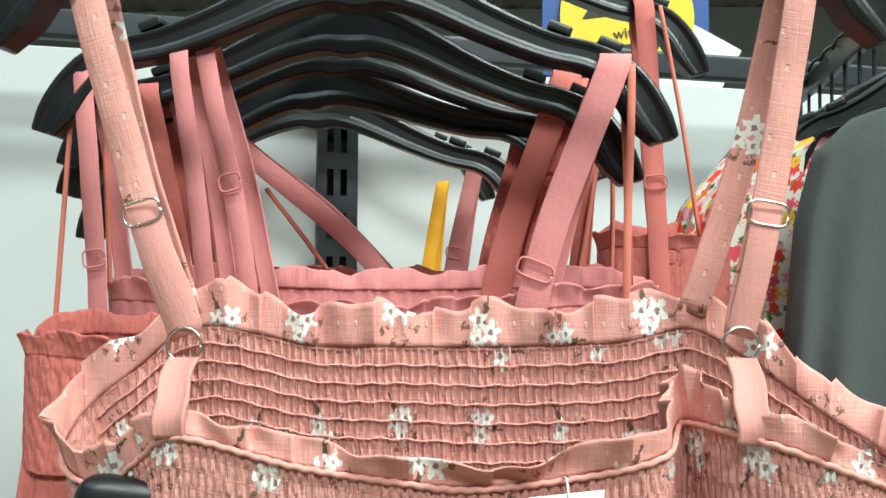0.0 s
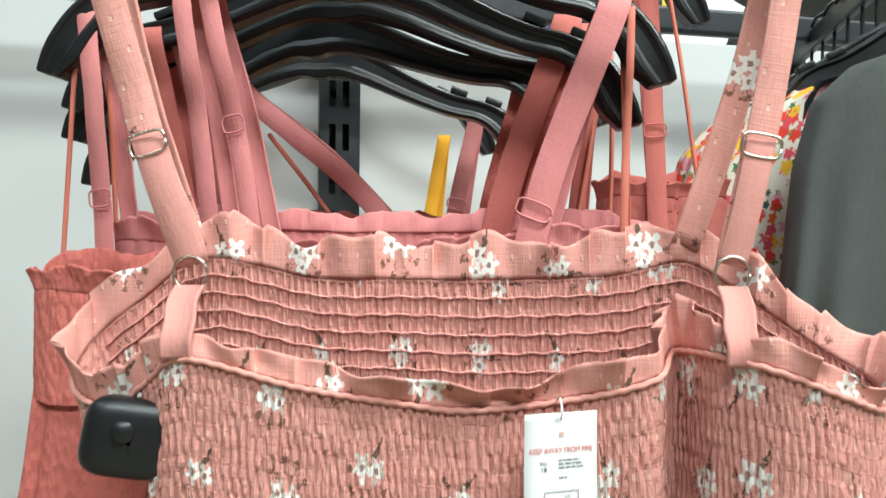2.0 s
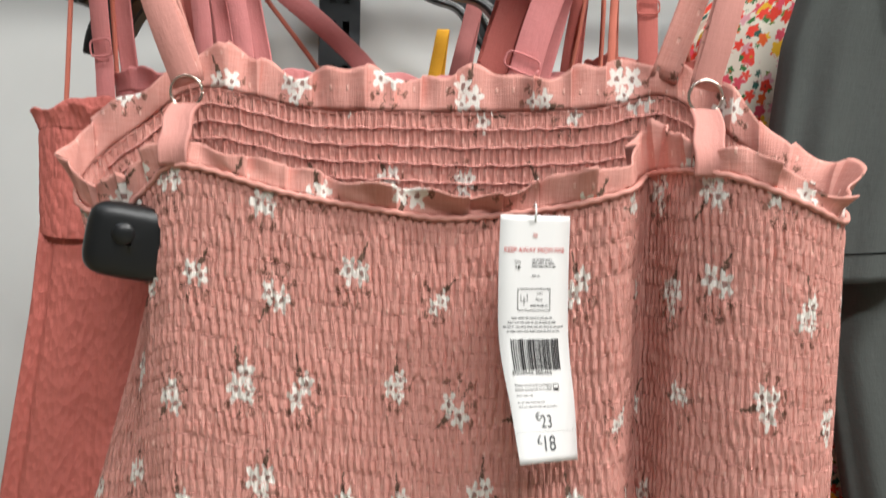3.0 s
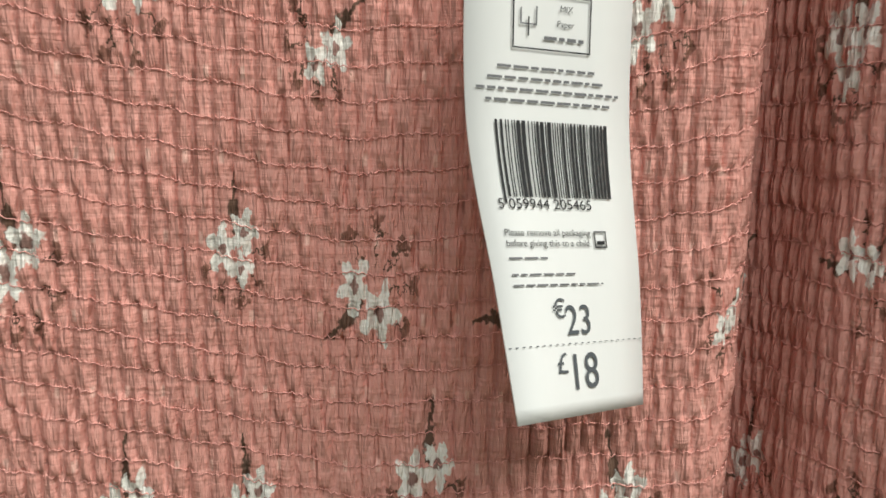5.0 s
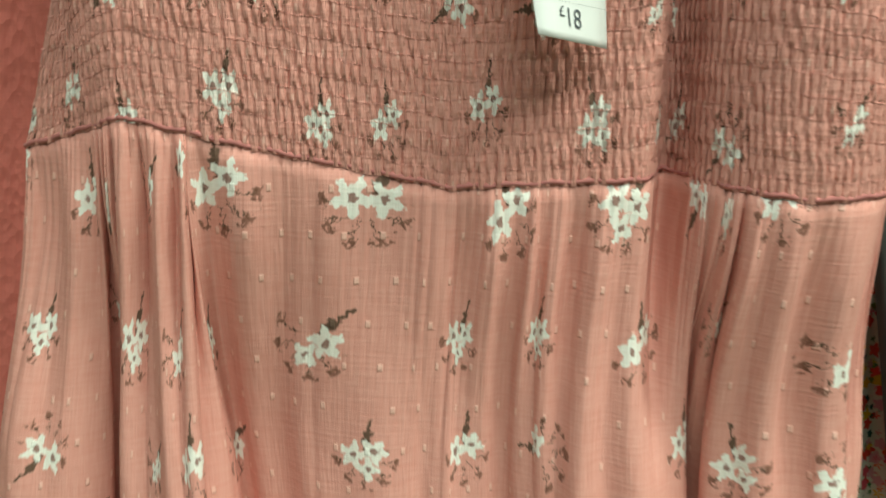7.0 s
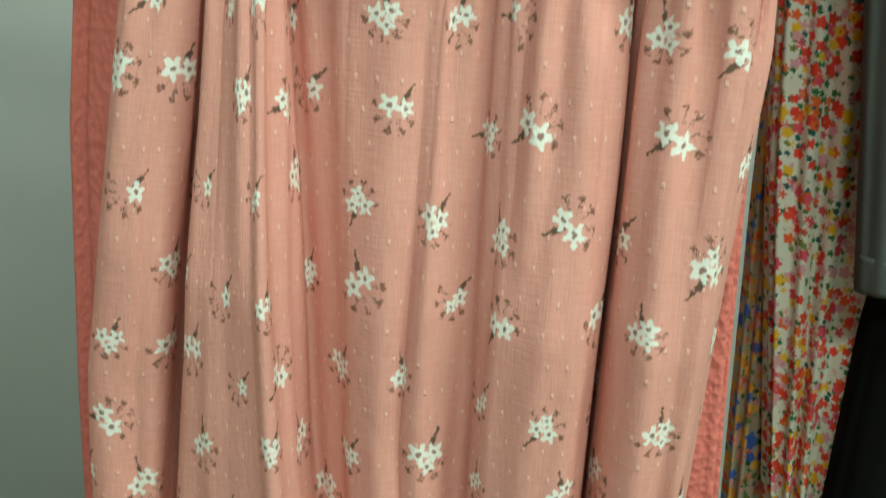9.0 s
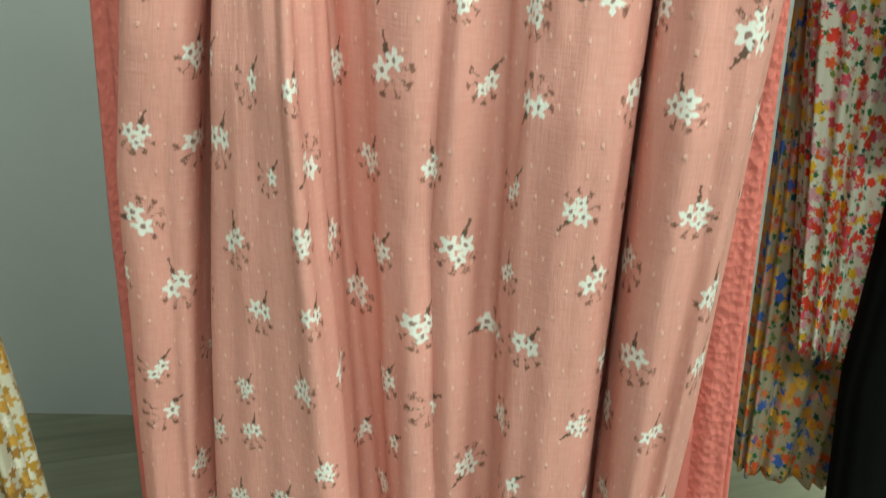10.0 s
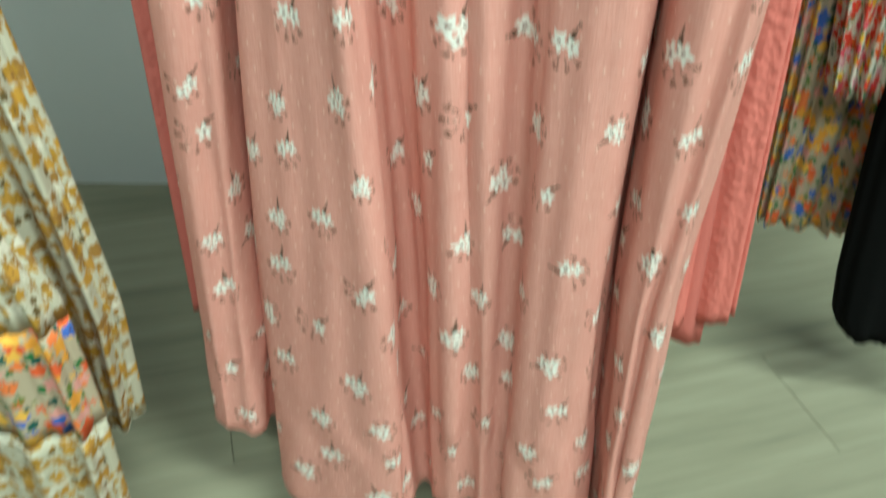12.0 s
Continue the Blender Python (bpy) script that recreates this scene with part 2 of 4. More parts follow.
def plank_mat():
    n = Net("vinyl_plank", 0.5, 0.4)
    p = n.place()
    info = n.t.nodes.new("ShaderNodeObjectInfo")
    sh = n.t.nodes.new("ShaderNodeVectorMath")
    sh.operation = "ADD"
    n.t.links.new(p, sh.inputs[0])
    n.t.links.new(n.vec(n.f("MULTIPLY", info.outputs["Random"], 40.0), n.f("MULTIPLY", info.outputs["Random"], 17.0)), sh.inputs[1])
    q = sh.outputs[0]
    grain = n.noise(n.scaled(q, 2.5, 38.0, 1.0), 1.0, 6.0, 0.6)
    fine = n.noise(n.scaled(q, 14.0, 420.0, 1.0), 1.0, 3.0)
    cloud = n.noise(n.scaled(q, 2.0, 7.0, 1.0), 1.0, 3.0)
    col = n.ramp(grain, ((0.28, (0.115, 0.108, 0.070)), (0.5, (0.21, 0.198, 0.132)), (0.72, (0.30, 0.285, 0.20))))
    col = n.mix(n.f("MULTIPLY", cloud, 0.5), col, (0.25, 0.235, 0.16))
    col = n.mix(n.f("MULTIPLY", info.outputs["Random"], 0.22), col, (0.42, 0.39, 0.29))
    n.bump(fine, 0.2, 0.0008)
    return n.done(col, n.f("ADD", 0.38, n.f("MULTIPLY", fine, 0.2)))


ROSE = (0.66, 0.30, 0.250)
SPRIG = sprig_cloth("sprig_cotton", ROSE)
SMOCKED = sprig_cloth("smocked_sprig_cotton", ROSE, 0.0022)
STRAP = plain_cloth("rose_strap_cotton", (0.58, 0.27, 0.232))
CORAL = plain_cloth("coral_seersucker", (0.60, 0.175, 0.145), 0.00055)
CORAL_DEEP = plain_cloth("deep_coral_cotton", (0.52, 0.155, 0.13))
DUSTY = plain_cloth("dusty_pink_cotton", (0.62, 0.235, 0.23))
PLUM = plain_cloth("plum_pink_cotton", (0.44, 0.17, 0.16))
CORD = plain_cloth("coral_cord", (0.62, 0.20, 0.14))
MUSTARD = plain_cloth("mustard_cotton", (0.72, 0.36, 0.03))
THREAD = plain_cloth("pink_thread", (0.66, 0.32, 0.28))
GREY = plain_cloth("charcoal_jersey", (0.080, 0.088, 0.084))
SAGE = plain_cloth("sage_grey_cotton", (0.105, 0.125, 0.112))
INK = plain_cloth("black_cotton", (0.005, 0.005, 0.005))
INK.node_tree.nodes["Principled BSDF"].inputs["Specular IOR Level"].default_value = 0.04
BRIGHT = [(0.62, 0.05, 0.03), (0.68, 0.12, 0.03), (0.72, 0.42, 0.03), (0.62, 0.08, 0.12), (0.62, 0.30, 0.34), (0.72, 0.06, 0.04)]
MEADOW = meadow_cloth("red_meadow_cotton", (0.68, 0.64, 0.54), BRIGHT, 62.0, 0.95)
GARDEN = meadow_cloth("orange_garden_cotton", (0.46, 0.38, 0.27), [(0.74, 0.34, 0.05), (0.72, 0.12, 0.04), (0.08, 0.15, 0.52), (0.80, 0.46, 0.08), (0.74, 0.20, 0.06), (0.70, 0.34, 0.30)], 50.0, 1.0)
OCHRE = meadow_cloth("ochre_paisley_cotton", (0.52, 0.48, 0.37), [(0.40, 0.22, 0.03), (0.52, 0.29, 0.05), (0.30, 0.16, 0.04), (0.66, 0.61, 0.50), (0.44, 0.24, 0.05)], 58.0, 0.86, ((0.30, 0.16, 0.03), (0.42, 0.24, 0.04), (0.14, 0.10, 0.04)))
PLASTIC = speckled("black_plastic", (0.010, 0.011, 0.012), 0.36, 500.0, 0.25, 0.5, 0.0002)
STEEL = speckled("dark_powder_coat", (0.022, 0.026, 0.030), 0.42, 900.0, 0.3, 0.5, 0.0002)
NICKEL = speckled("pale_metal", (0.72, 0.63, 0.55), 0.28, 300.0, 0.1, 0.5, 0.0, 1.0)
PANEL = speckled("white_panel", (0.63, 0.645, 0.635), 0.55, 40.0, 0.03, 0.4)
PAPER = speckled("tag_paper", (0.80, 0.80, 0.79), 0.6, 300.0, 0.02)
CARD = speckled("white_card", (0.80, 0.80, 0.80), 0.5, 200.0, 0.03)
BLUE = speckled("blue_card", (0.02, 0.07, 0.28), 0.45, 200.0, 0.05)
YELLOW = speckled("yellow_card", (0.80, 0.58, 0.01), 0.45, 200.0, 0.04)
PRINT = speckled("black_print", (0.02, 0.02, 0.022), 0.6, 300.0, 0.1)
FAINT = speckled("faint_print", (0.16, 0.16, 0.17), 0.6, 300.0, 0.1)
REDPRINT = speckled("red_print", (0.55, 0.05, 0.04), 0.6, 300.0, 0.1)
ROOF = speckled("roof_sheet", (0.42, 0.41, 0.36), 0.6, 6.0, 0.12)
TRUSS = speckled("white_truss", (0.62, 0.63, 0.62), 0.5, 20.0, 0.05)
PLANK = plank_mat()
SCREED = speckled("floor_base", (0.16, 0.14, 0.11), 0.8, 30.0, 0.2)


# ---- mesh helpers ----
def mesh_ob(name, verts, faces, mat, parent=None, label="", uv=None, smooth=True):
    me = bpy.data.meshes.new(name)
    me.from_pydata([tuple(map(float, p)) for p in verts], [], [tuple(map(int, q)) for q in faces])
    me.materials.append(mat)
    if uv is not None:
        lay = me.uv_layers.new(name="UVMap")
        idx = np.empty(len(me.loops), dtype=np.int32)
        me.loops.foreach_get("vertex_index", idx)
        lay.data.foreach_set("uv", np.asarray(uv, dtype=np.float32)[idx].ravel())
    if smooth:
        me.polygons.foreach_set("use_smooth", [True] * len(me.polygons))
    me.update()
    return hang(new(name, me), parent, label)


def hang(ob, parent, label=""):
    if parent is not None:
        ob.parent = parent
        base = parent.matrix_basis if parent.parent is None else parent.parent.matrix_basis
        ob.matrix_parent_inverse = base.inverted() if parent.parent is None else Matrix.Identity(4)
    if label:
        tagged(ob, label)
    return ob


def thing(name, place, label, category, group=""):
    ob = new(name)
    ob.matrix_basis = Matrix.Translation(place)
    ob.empty_display_size = 0.05
    return tagged(ob, label, category, group)


def grid(name, P, UV, mat, parent=None, label="", thick=0.0):
    nv, nu = P.shape[:2]
    i = np.arange(nv * nu).reshape(nv, nu)
    faces = np.stack([i[:-1, :-1], i[:-1, 1:], i[1:, 1:], i[1:, :-1]], -1).reshape(-1, 4)
    ob = mesh_ob(name, P.reshape(-1, 3), faces, mat, parent, label, UV.reshape(-1, 2))
    if thick:
        m = ob.modifiers.new("cloth", "SOLIDIFY")
        m.thickness, m.offset = thick, 0.0
    return ob


def spline(pts, n, closed=False):
    """n points spread evenly along a smooth curve through pts."""
    p = np.array(pts, float)
    k = len(p)
    out = []
    for a in range(k if closed else k - 1):
        q = [p[(a + j) % k] if closed else p[min(max(a + j, 0), k - 1)] for j in (-1, 0, 1, 2)]
        for t in np.linspace(0, 1, 24, endpoint=False):
            out.append(0.5 * (2 * q[1] + (q[2] - q[0]) * t + (2 * q[0] - 5 * q[1] + 4 * q[2] - q[3]) * t * t + (3 * q[1] - q[0] - 3 * q[2] + q[3]) * t ** 3))
    out.append(p[0] if closed else p[-1])
    out = np.array(out)
    s = np.concatenate([[0], np.cumsum(np.linalg.norm(np.diff(out[:, :2] if closed else out, axis=0), axis=1))])
    t = np.linspace(0, s[-1], n)
    return np.stack([np.interp(t, s, out[:, j]) for j in range(out.shape[1])], -1), t


def tube(name, pts, r, mat, parent=None, label="", k=8, n=0):
    p = np.array(pts, float) if not n else spline(pts, n)[0]
    d = np.gradient(p, axis=0)
    d /= np.linalg.norm(d, axis=1)[:, None] + 1e-9
    ref = np.array([0.0, 1.0, 0.0]) if abs(d[:, 1]).mean() < 0.7 else np.array([1.0, 0.0, 0.0])
    a = np.cross(d, ref)
    a /= np.linalg.norm(a, axis=1)[:, None] + 1e-9
    b = np.cross(d, a)
    th = np.linspace(0, 2 * np.pi, k, endpoint=False)
    V = (p[:, None] + r * (np.cos(th)[None, :, None] * a[:, None] + np.sin(th)[None, :, None] * b[:, None])).reshape(-1, 3)
    F = [(i * k + j, i * k + (j + 1) % k, (i + 1) * k + (j + 1) % k, (i + 1) * k + j) for i in range(len(p) - 1) for j in range(k)]
    F += [tuple(range(k - 1, -1, -1)), tuple((len(p) - 1) * k + j for j in range(k))]
    return mesh_ob(name, V, F, mat, parent, label)


def ribbon(name, pts, width, thick, mat, parent=None, label="", across=(1, 0, 0), n=28, wave=0.0, seed=0.0):
    """A flat band with rounded stitched edges along a curve."""
    p, s = spline(pts, n)
    d = np.gradient(p, axis=0)
    d /= np.linalg.norm(d, axis=1)[:, None] + 1e-9
    a = np.array(across, float)[None] - (d @ np.array(across, float))[:, None] * d
    a /= np.linalg.norm(a, axis=1)[:, None] + 1e-9
    nrm = np.cross(a, d)
    prof = [(-1, -0.3), (-0.94, -1), (-0.80, -1.05), (-0.76, -0.75), (0, -0.85), (0.76, -0.75), (0.80, -1.05), (0.94, -1), (1, -0.3), (1, 0.3), (0.94, 1), (0, 0.9), (-0.94, 1), (-1, 0.3)]
    k = len(prof)
    bend = wave * np.sin(s * 70 + seed) + 0.6 * wave * np.sin(s * 160 + 2 * seed)
    V = np.stack([p + a * (x * width / 2) + nrm * ((y * thick / 2) + bend)[:, None] for x, y in prof], 1).reshape(-1, 3)
    uv = np.array([(x * width / 2 + seed, t) for t in s for x, y in prof])
    F = [(i * k + j, i * k + (j + 1) % k, (i + 1) * k + (j + 1) % k, (i + 1) * k + j) for i in range(n - 1) for j in range(k)]
    F += [tuple(range(k - 1, -1, -1)), tuple((n - 1) * k + j for j in range(k))]
    return mesh_ob(name, V, F, mat, parent, label, uv)


def block(name, size, mat, m=None, parent=None, label="", bevel=0.003, seg=2):
    bm = bmesh.new()
    bmesh.ops.create_cube(bm, size=1)
    bmesh.ops.scale(bm, vec=size, verts=bm.verts)
    if bevel:
        bmesh.ops.bevel(bm, geom=bm.edges[:], offset=bevel, segments=seg, affect="EDGES", profile=0.7)
    if m is not None:
        bmesh.ops.transform(bm, matrix=m, verts=bm.verts)
    me = bpy.data.meshes.new(name)
    bm.to_mesh(me)
    bm.free()
    me.materials.append(mat)
    return hang(new(name, me), parent, label)


def ring(name, centre, rx, rz, r, mat, parent, square=0.0, turn=0.0, tilt=0.0):
    """A wire loop facing the viewer; square bends it to a rounded rectangle."""
    pts = []
    for th in np.linspace(0, 2 * np.pi, 41):
        c, s = np.cos(th), np.sin(th)
        e = 1 - 0.72 * square
        x, z = rx * np.sign(c) * abs(c) ** e, rz * np.sign(s) * abs(s) ** e
        pts.append((centre[0] + x * math.cos(turn) - z * math.sin(turn), centre[1] + tilt * z, centre[2] + x * math.sin(turn) + z * math.cos(turn)))
    return tube(name, pts, r, mat, parent, k=6)


# ---- the place: floor, wall, rail, roof ----
TURN = 14.0
FLOOR_Z = 0.09
WALL_T = Matrix.Translation((-0.155, 0.70, 0)) @ Matrix.Rotation(radians(TURN), 4, "Z")
floor = tagged(block("floor", (16, 16, 0.1), SCREED, Matrix.Translation((0, 0, FLOOR_Z - 0.056)), bevel=0), "pale wood-effect vinyl plank shop floor", "floor", kind="structure")
wall = tagged(block("wall_back", (3.6, 0.03, 1.742), PANEL, WALL_T @ Matrix.Translation((0.3, 0.0165, 0.871)), bevel=0.002), "white display wall panel behind the rail", "wall", kind="structure")
for wx, wy, sx, sy in ((0, 7.9, 16, 0.2), (0, -7.9, 16, 0.2), (7.9, 0, 0.2, 15.6), (-7.9, 0, 0.2, 15.6)):
    tagged(block("wall_far", (sx, sy, 4.3), PANEL, Matrix.Translation((wx, wy, 2.15)), bevel=0), "plain pale shop wall", "wall", kind="structure")


def roof():
    V, F = [], []
    for i in range(200):
        x = -8 + i * 0.08
        z = 4.3 + (0.03 if i % 4 in (1, 2) else 0.0)
        V += [(x, -8, z), (x, 8, z)]
        if i:
            F.append((2 * i - 2, 2 * i - 1, 2 * i + 1, 2 * i))
    me = mesh_ob("ceiling", V, F, ROOF, smooth=False)
    me.modifiers.new("sheet", "SOLIDIFY").thickness = 0.004
    return tagged(me, "profiled metal roof sheeting high over the shop", "ceiling", kind="structure")


roof()


def truss(y):
    t = thing("roof_truss", (0, y, 4.0), "white steel lattice truss under the roof", "roof truss", "roof trusses")
    block("chord", (15.6, 0.06, 0.06), TRUSS, Matrix.Translation((0, y, 4.24)), t, bevel=0.004)
    block("chord", (15.6, 0.06, 0.06), TRUSS, Matrix.Translation((0, y, 3.80)), t, bevel=0.004)
    for k in range(26):
        x = -7.5 + k * 0.6
        a = 1 if k % 2 else -1
        tube("brace", [(x - 0.3 * a, y, 3.82), (x + 0.3 * a, y, 4.22)], 0.018, TRUSS, t, k=6)


for ty in (1.6, 3.6, 5.6):
    truss(ty)

for lx, ly in ((-1.9, -0.9), (1.9, -0.9), (0.5, -2.6), (-0.4, 2.6), (1.6, 4.6), (-2.4, 4.8)):
    lt = thing("tube_light", (lx, ly, 4.0), "white fluorescent tube housing under the roof", "ceiling light", "ceiling lights")
    block("housing", (2.4, 0.3, 0.06), TRUSS, Matrix.Translation((lx, ly, 4.0)), lt, bevel=0.006)
    for k in (-1, 1):
        tube("hanger_wire", [(lx + k, ly, 4.03), (lx + k, ly, 4.31)], 0.004, TRUSS, lt, k=5)

post = thing("slotted_upright", WALL_T @ Vector((0, -0.016, 0)), "black slotted steel upright fixed to the white panel", "shelf upright")


def upright():
    """A flat steel channel with two columns of long slots, cut through its face."""
    w, z0, z1 = 0.052, 0.0, 1.86
    xs = [-w / 2, -0.0135, -0.0050, 0.0035, 0.0120, w / 2]
    zs = [z0]
    z = 0.05
    while z < z1 - 0.06:
        zs += [z, z + 0.034]
        z += 0.056
    zs.append(z1)
    V = [(x, -0.032, zz) for zz in zs for x in xs] + [(x, -0.0005, zz) for zz in zs for x in (xs[0], xs[-1])]
    F = []
    for i in range(len(zs) - 1):
        for j in range(5):
            if i % 2 == 1 and j in (1, 3):
                continue
            F.append((i * 6 + j, i * 6 + j + 1, (i + 1) * 6 + j + 1, (i + 1) * 6 + j))
        o = len(zs) * 6
        F.append((o + 2 * i, i * 6, (i + 1) * 6, o + 2 * i + 2))
        F.append((i * 6 + 5, o + 2 * i + 1, o + 2 * i + 3, (i + 1) * 6 + 5))
    V = [WALL_T @ Vector(p) for p in V]
    ob = mesh_ob("channel", V, F, STEEL, post, smooth=False)
    m = ob.modifiers.new("steel", "SOLIDIFY")
    m.thickness = 0.002
    block("backing", (0.048, 0.003, 1.85), PLASTIC, WALL_T @ Matrix.Translation((0, -0.004, 0.93)), post, bevel=0)


upright()

rail = thing("hanging_rail", WALL_T @ Vector((0.3, -0.11, 1.73)), "dark powder-coated oval rail along the display wall", "clothes rail")
p0, p1 = WALL_T @ Vector((-1.45, -0.11, 1.736)), WALL_T @ Vector((2.0, -0.11, 1.736))
rb = block("bar", ((p1 - p0).length, 0.018, 0.034), STEEL, WALL_T @ Matrix.Translation((0.275, -0.11, 1.736)), rail, bevel=0.008, seg=4)
for bx in (-1.2, 0.0, 1.2):
    block("bracket", (0.012, 0.11, 0.03), STEEL, WALL_T @ Matrix.Translation((bx, -0.056, 1.730)), rail, bevel=0.003)


def arm(name, lx, reach, z, label):
    """A straight arm that hooks over the rail and reaches out from the wall."""
    t = thing(name, WALL_T @ Vector((lx, -0.12, z)), label, "display arm", "display arms")
    block("bar", (0.012, reach + 0.08, 0.026), STEEL, WALL_T @ Matrix.Translation((lx, -0.07 - reach / 2, z)), t, bevel=0.003)
    block("hook_plate", (0.03, 0.03, 0.05), STEEL, WALL_T @ Matrix.Translation((lx, -0.045, z)), t, bevel=0.004)
    block("end_stop", (0.016, 0.008, 0.045), STEEL, WALL_T @ Matrix.Translation((lx, -0.11 - reach, z + 0.01)), t, bevel=0.003)
    return t


arm("display_arm", 0.0, 0.62, 1.80, "dark steel display arm holding the rose dresses")
arm2 = thing("display_arm", (0.497, 0.86, 1.722), "dark steel display arm holding the printed dresses and tops", "display arm", "display arms")
m2 = Matrix.Translation((0.4485, 0.5, 1.722)) @ Matrix.Rotation(radians(-8), 4, "Z")
block("bar", (0.012, 0.70, 0.026), STEEL, m2, arm2, bevel=0.003)
block("hook_plate", (0.03, 0.02, 0.05), STEEL, m2 @ Matrix.Translation((0, 0.35, 0)), arm2, bevel=0.004)
block("end_stop", (0.016, 0.008, 0.045), STEEL, m2 @ Matrix.Translation((0, -0.352, 0.008)), arm2, bevel=0.003)
arm("display_arm", -0.52, 0.70, 1.70, "dark steel display arm holding the ochre printed dress")


def on_arm(lx, out, z=0.0):
    """A place on an arm: along the wall, out from the wall, height."""
    v = WALL_T @ Vector((lx, -out, z))
    return v.x, v.y


# ---- clothes hangers ----
def hanger(place, half=0.212, turn=0.0, lean=0.0, label="", drop=0.0, arm_z=1.82):
    """A broad-shouldered moulded plastic hanger with strap notches and a swivel hook."""
    x0, y0, z0 = place
    t = thing("clothes_hanger", place, label or "black moulded plastic hanger with strap notches", "hanger", "hangers on the arms")
    st = [(0.0, 0.016, 0.040, 0.016), (0.024, 0.013, 0.037, 0.017), (0.055, -0.002, 0.029, 0.018), (0.095, -0.024, 0.023, 0.018), (0.130, -0.039, 0.020, 0.018),
          (0.158, -0.046, 0.019, 0.019), (0.179, -0.055, 0.023, 0.021), (0.195, -0.070, 0.025, 0.022), (0.207, -0.089, 0.025, 0.022), (0.213, -0.106, 0.017, 0.018)]
    k = half / 0.213
    pts = [(-a * k, b, h, d) for a, b, h, d in st[:0:-1]] + [(a * k, b, h, d) for a, b, h, d in st]
    q, _ = spline(pts, 64)
    tang = np.gradient(q[:, :2], axis=0)
    tang /= np.linalg.norm(tang, axis=1)[:, None]
    prof = [(-0.5, -0.30), (-0.42, -0.5), (0.42, -0.5), (0.5, -0.30), (0.36, -0.16), (0.36, 0.22), (0.5, 0.34), (0.40, 0.5), (-0.40, 0.5), (-0.5, 0.34), (-0.36, 0.22), (-0.36, -0.16)]
    V, kk = [], len(prof)
    for (x, z, h, d), (tx, tz) in zip(q, tang):
        for a, b in prof:
            off = b * h - h / 2 + 0.0
            V.append((x - tz * off, a * d, z + tx * off))
    F = [(i * kk + j, i * kk + (j + 1) % kk, (i + 1) * kk + (j + 1) % kk, (i + 1) * kk + j) for i in range(63) for j in range(kk)]
    F += [tuple(range(kk - 1, -1, -1)), tuple(63 * kk + j for j in range(kk))]
    m = Matrix.Translation(place) @ Matrix.Rotation(radians(turn), 4, "Z") @ Matrix.Rotation(radians(lean), 4, "Y")
    body = mesh_ob("body", [m @ Vector(p) for p in V], F, PLASTIC, t, smooth=False)
    body.modifiers.new("soft", "BEVEL").width = 0.0012
    for sgn in (-1, 1):
        for a, b in ((0.135, -0.038), (0.168, -0.048)):
            block("notch_lip", (0.016, 0.018, 0.006), PLASTIC, m @ Matrix.Translation((sgn * a * k, 0, b + 0.001)) @ Matrix.Rotation(radians(sgn * 22), 4, "Y"), t, bevel=0.002)
    block("collar", (0.03, 0.014, 0.02), PLASTIC, m @ Matrix.Translation((0, 0, 0.022)), t, bevel=0.004)
    top = arm_z - z0
    hook = [(0, 0, 0.01), (0, 0, top - 0.034), (0.004, 0, top - 0.022), (0.014, 0, top - 0.012), (0.014, 0, top - 0.002), (0.004, 0, top + 0.004), (-0.008, 0, top), (-0.014, 0, top - 0.012)]
    mh = Matrix.Translation(place) @ Matrix.Rotation(radians(turn), 4, "Z")
    tube("hook", [mh @ Vector(p) for p in hook], 0.0022, PLASTIC, t, n=22, k=7)
    return t


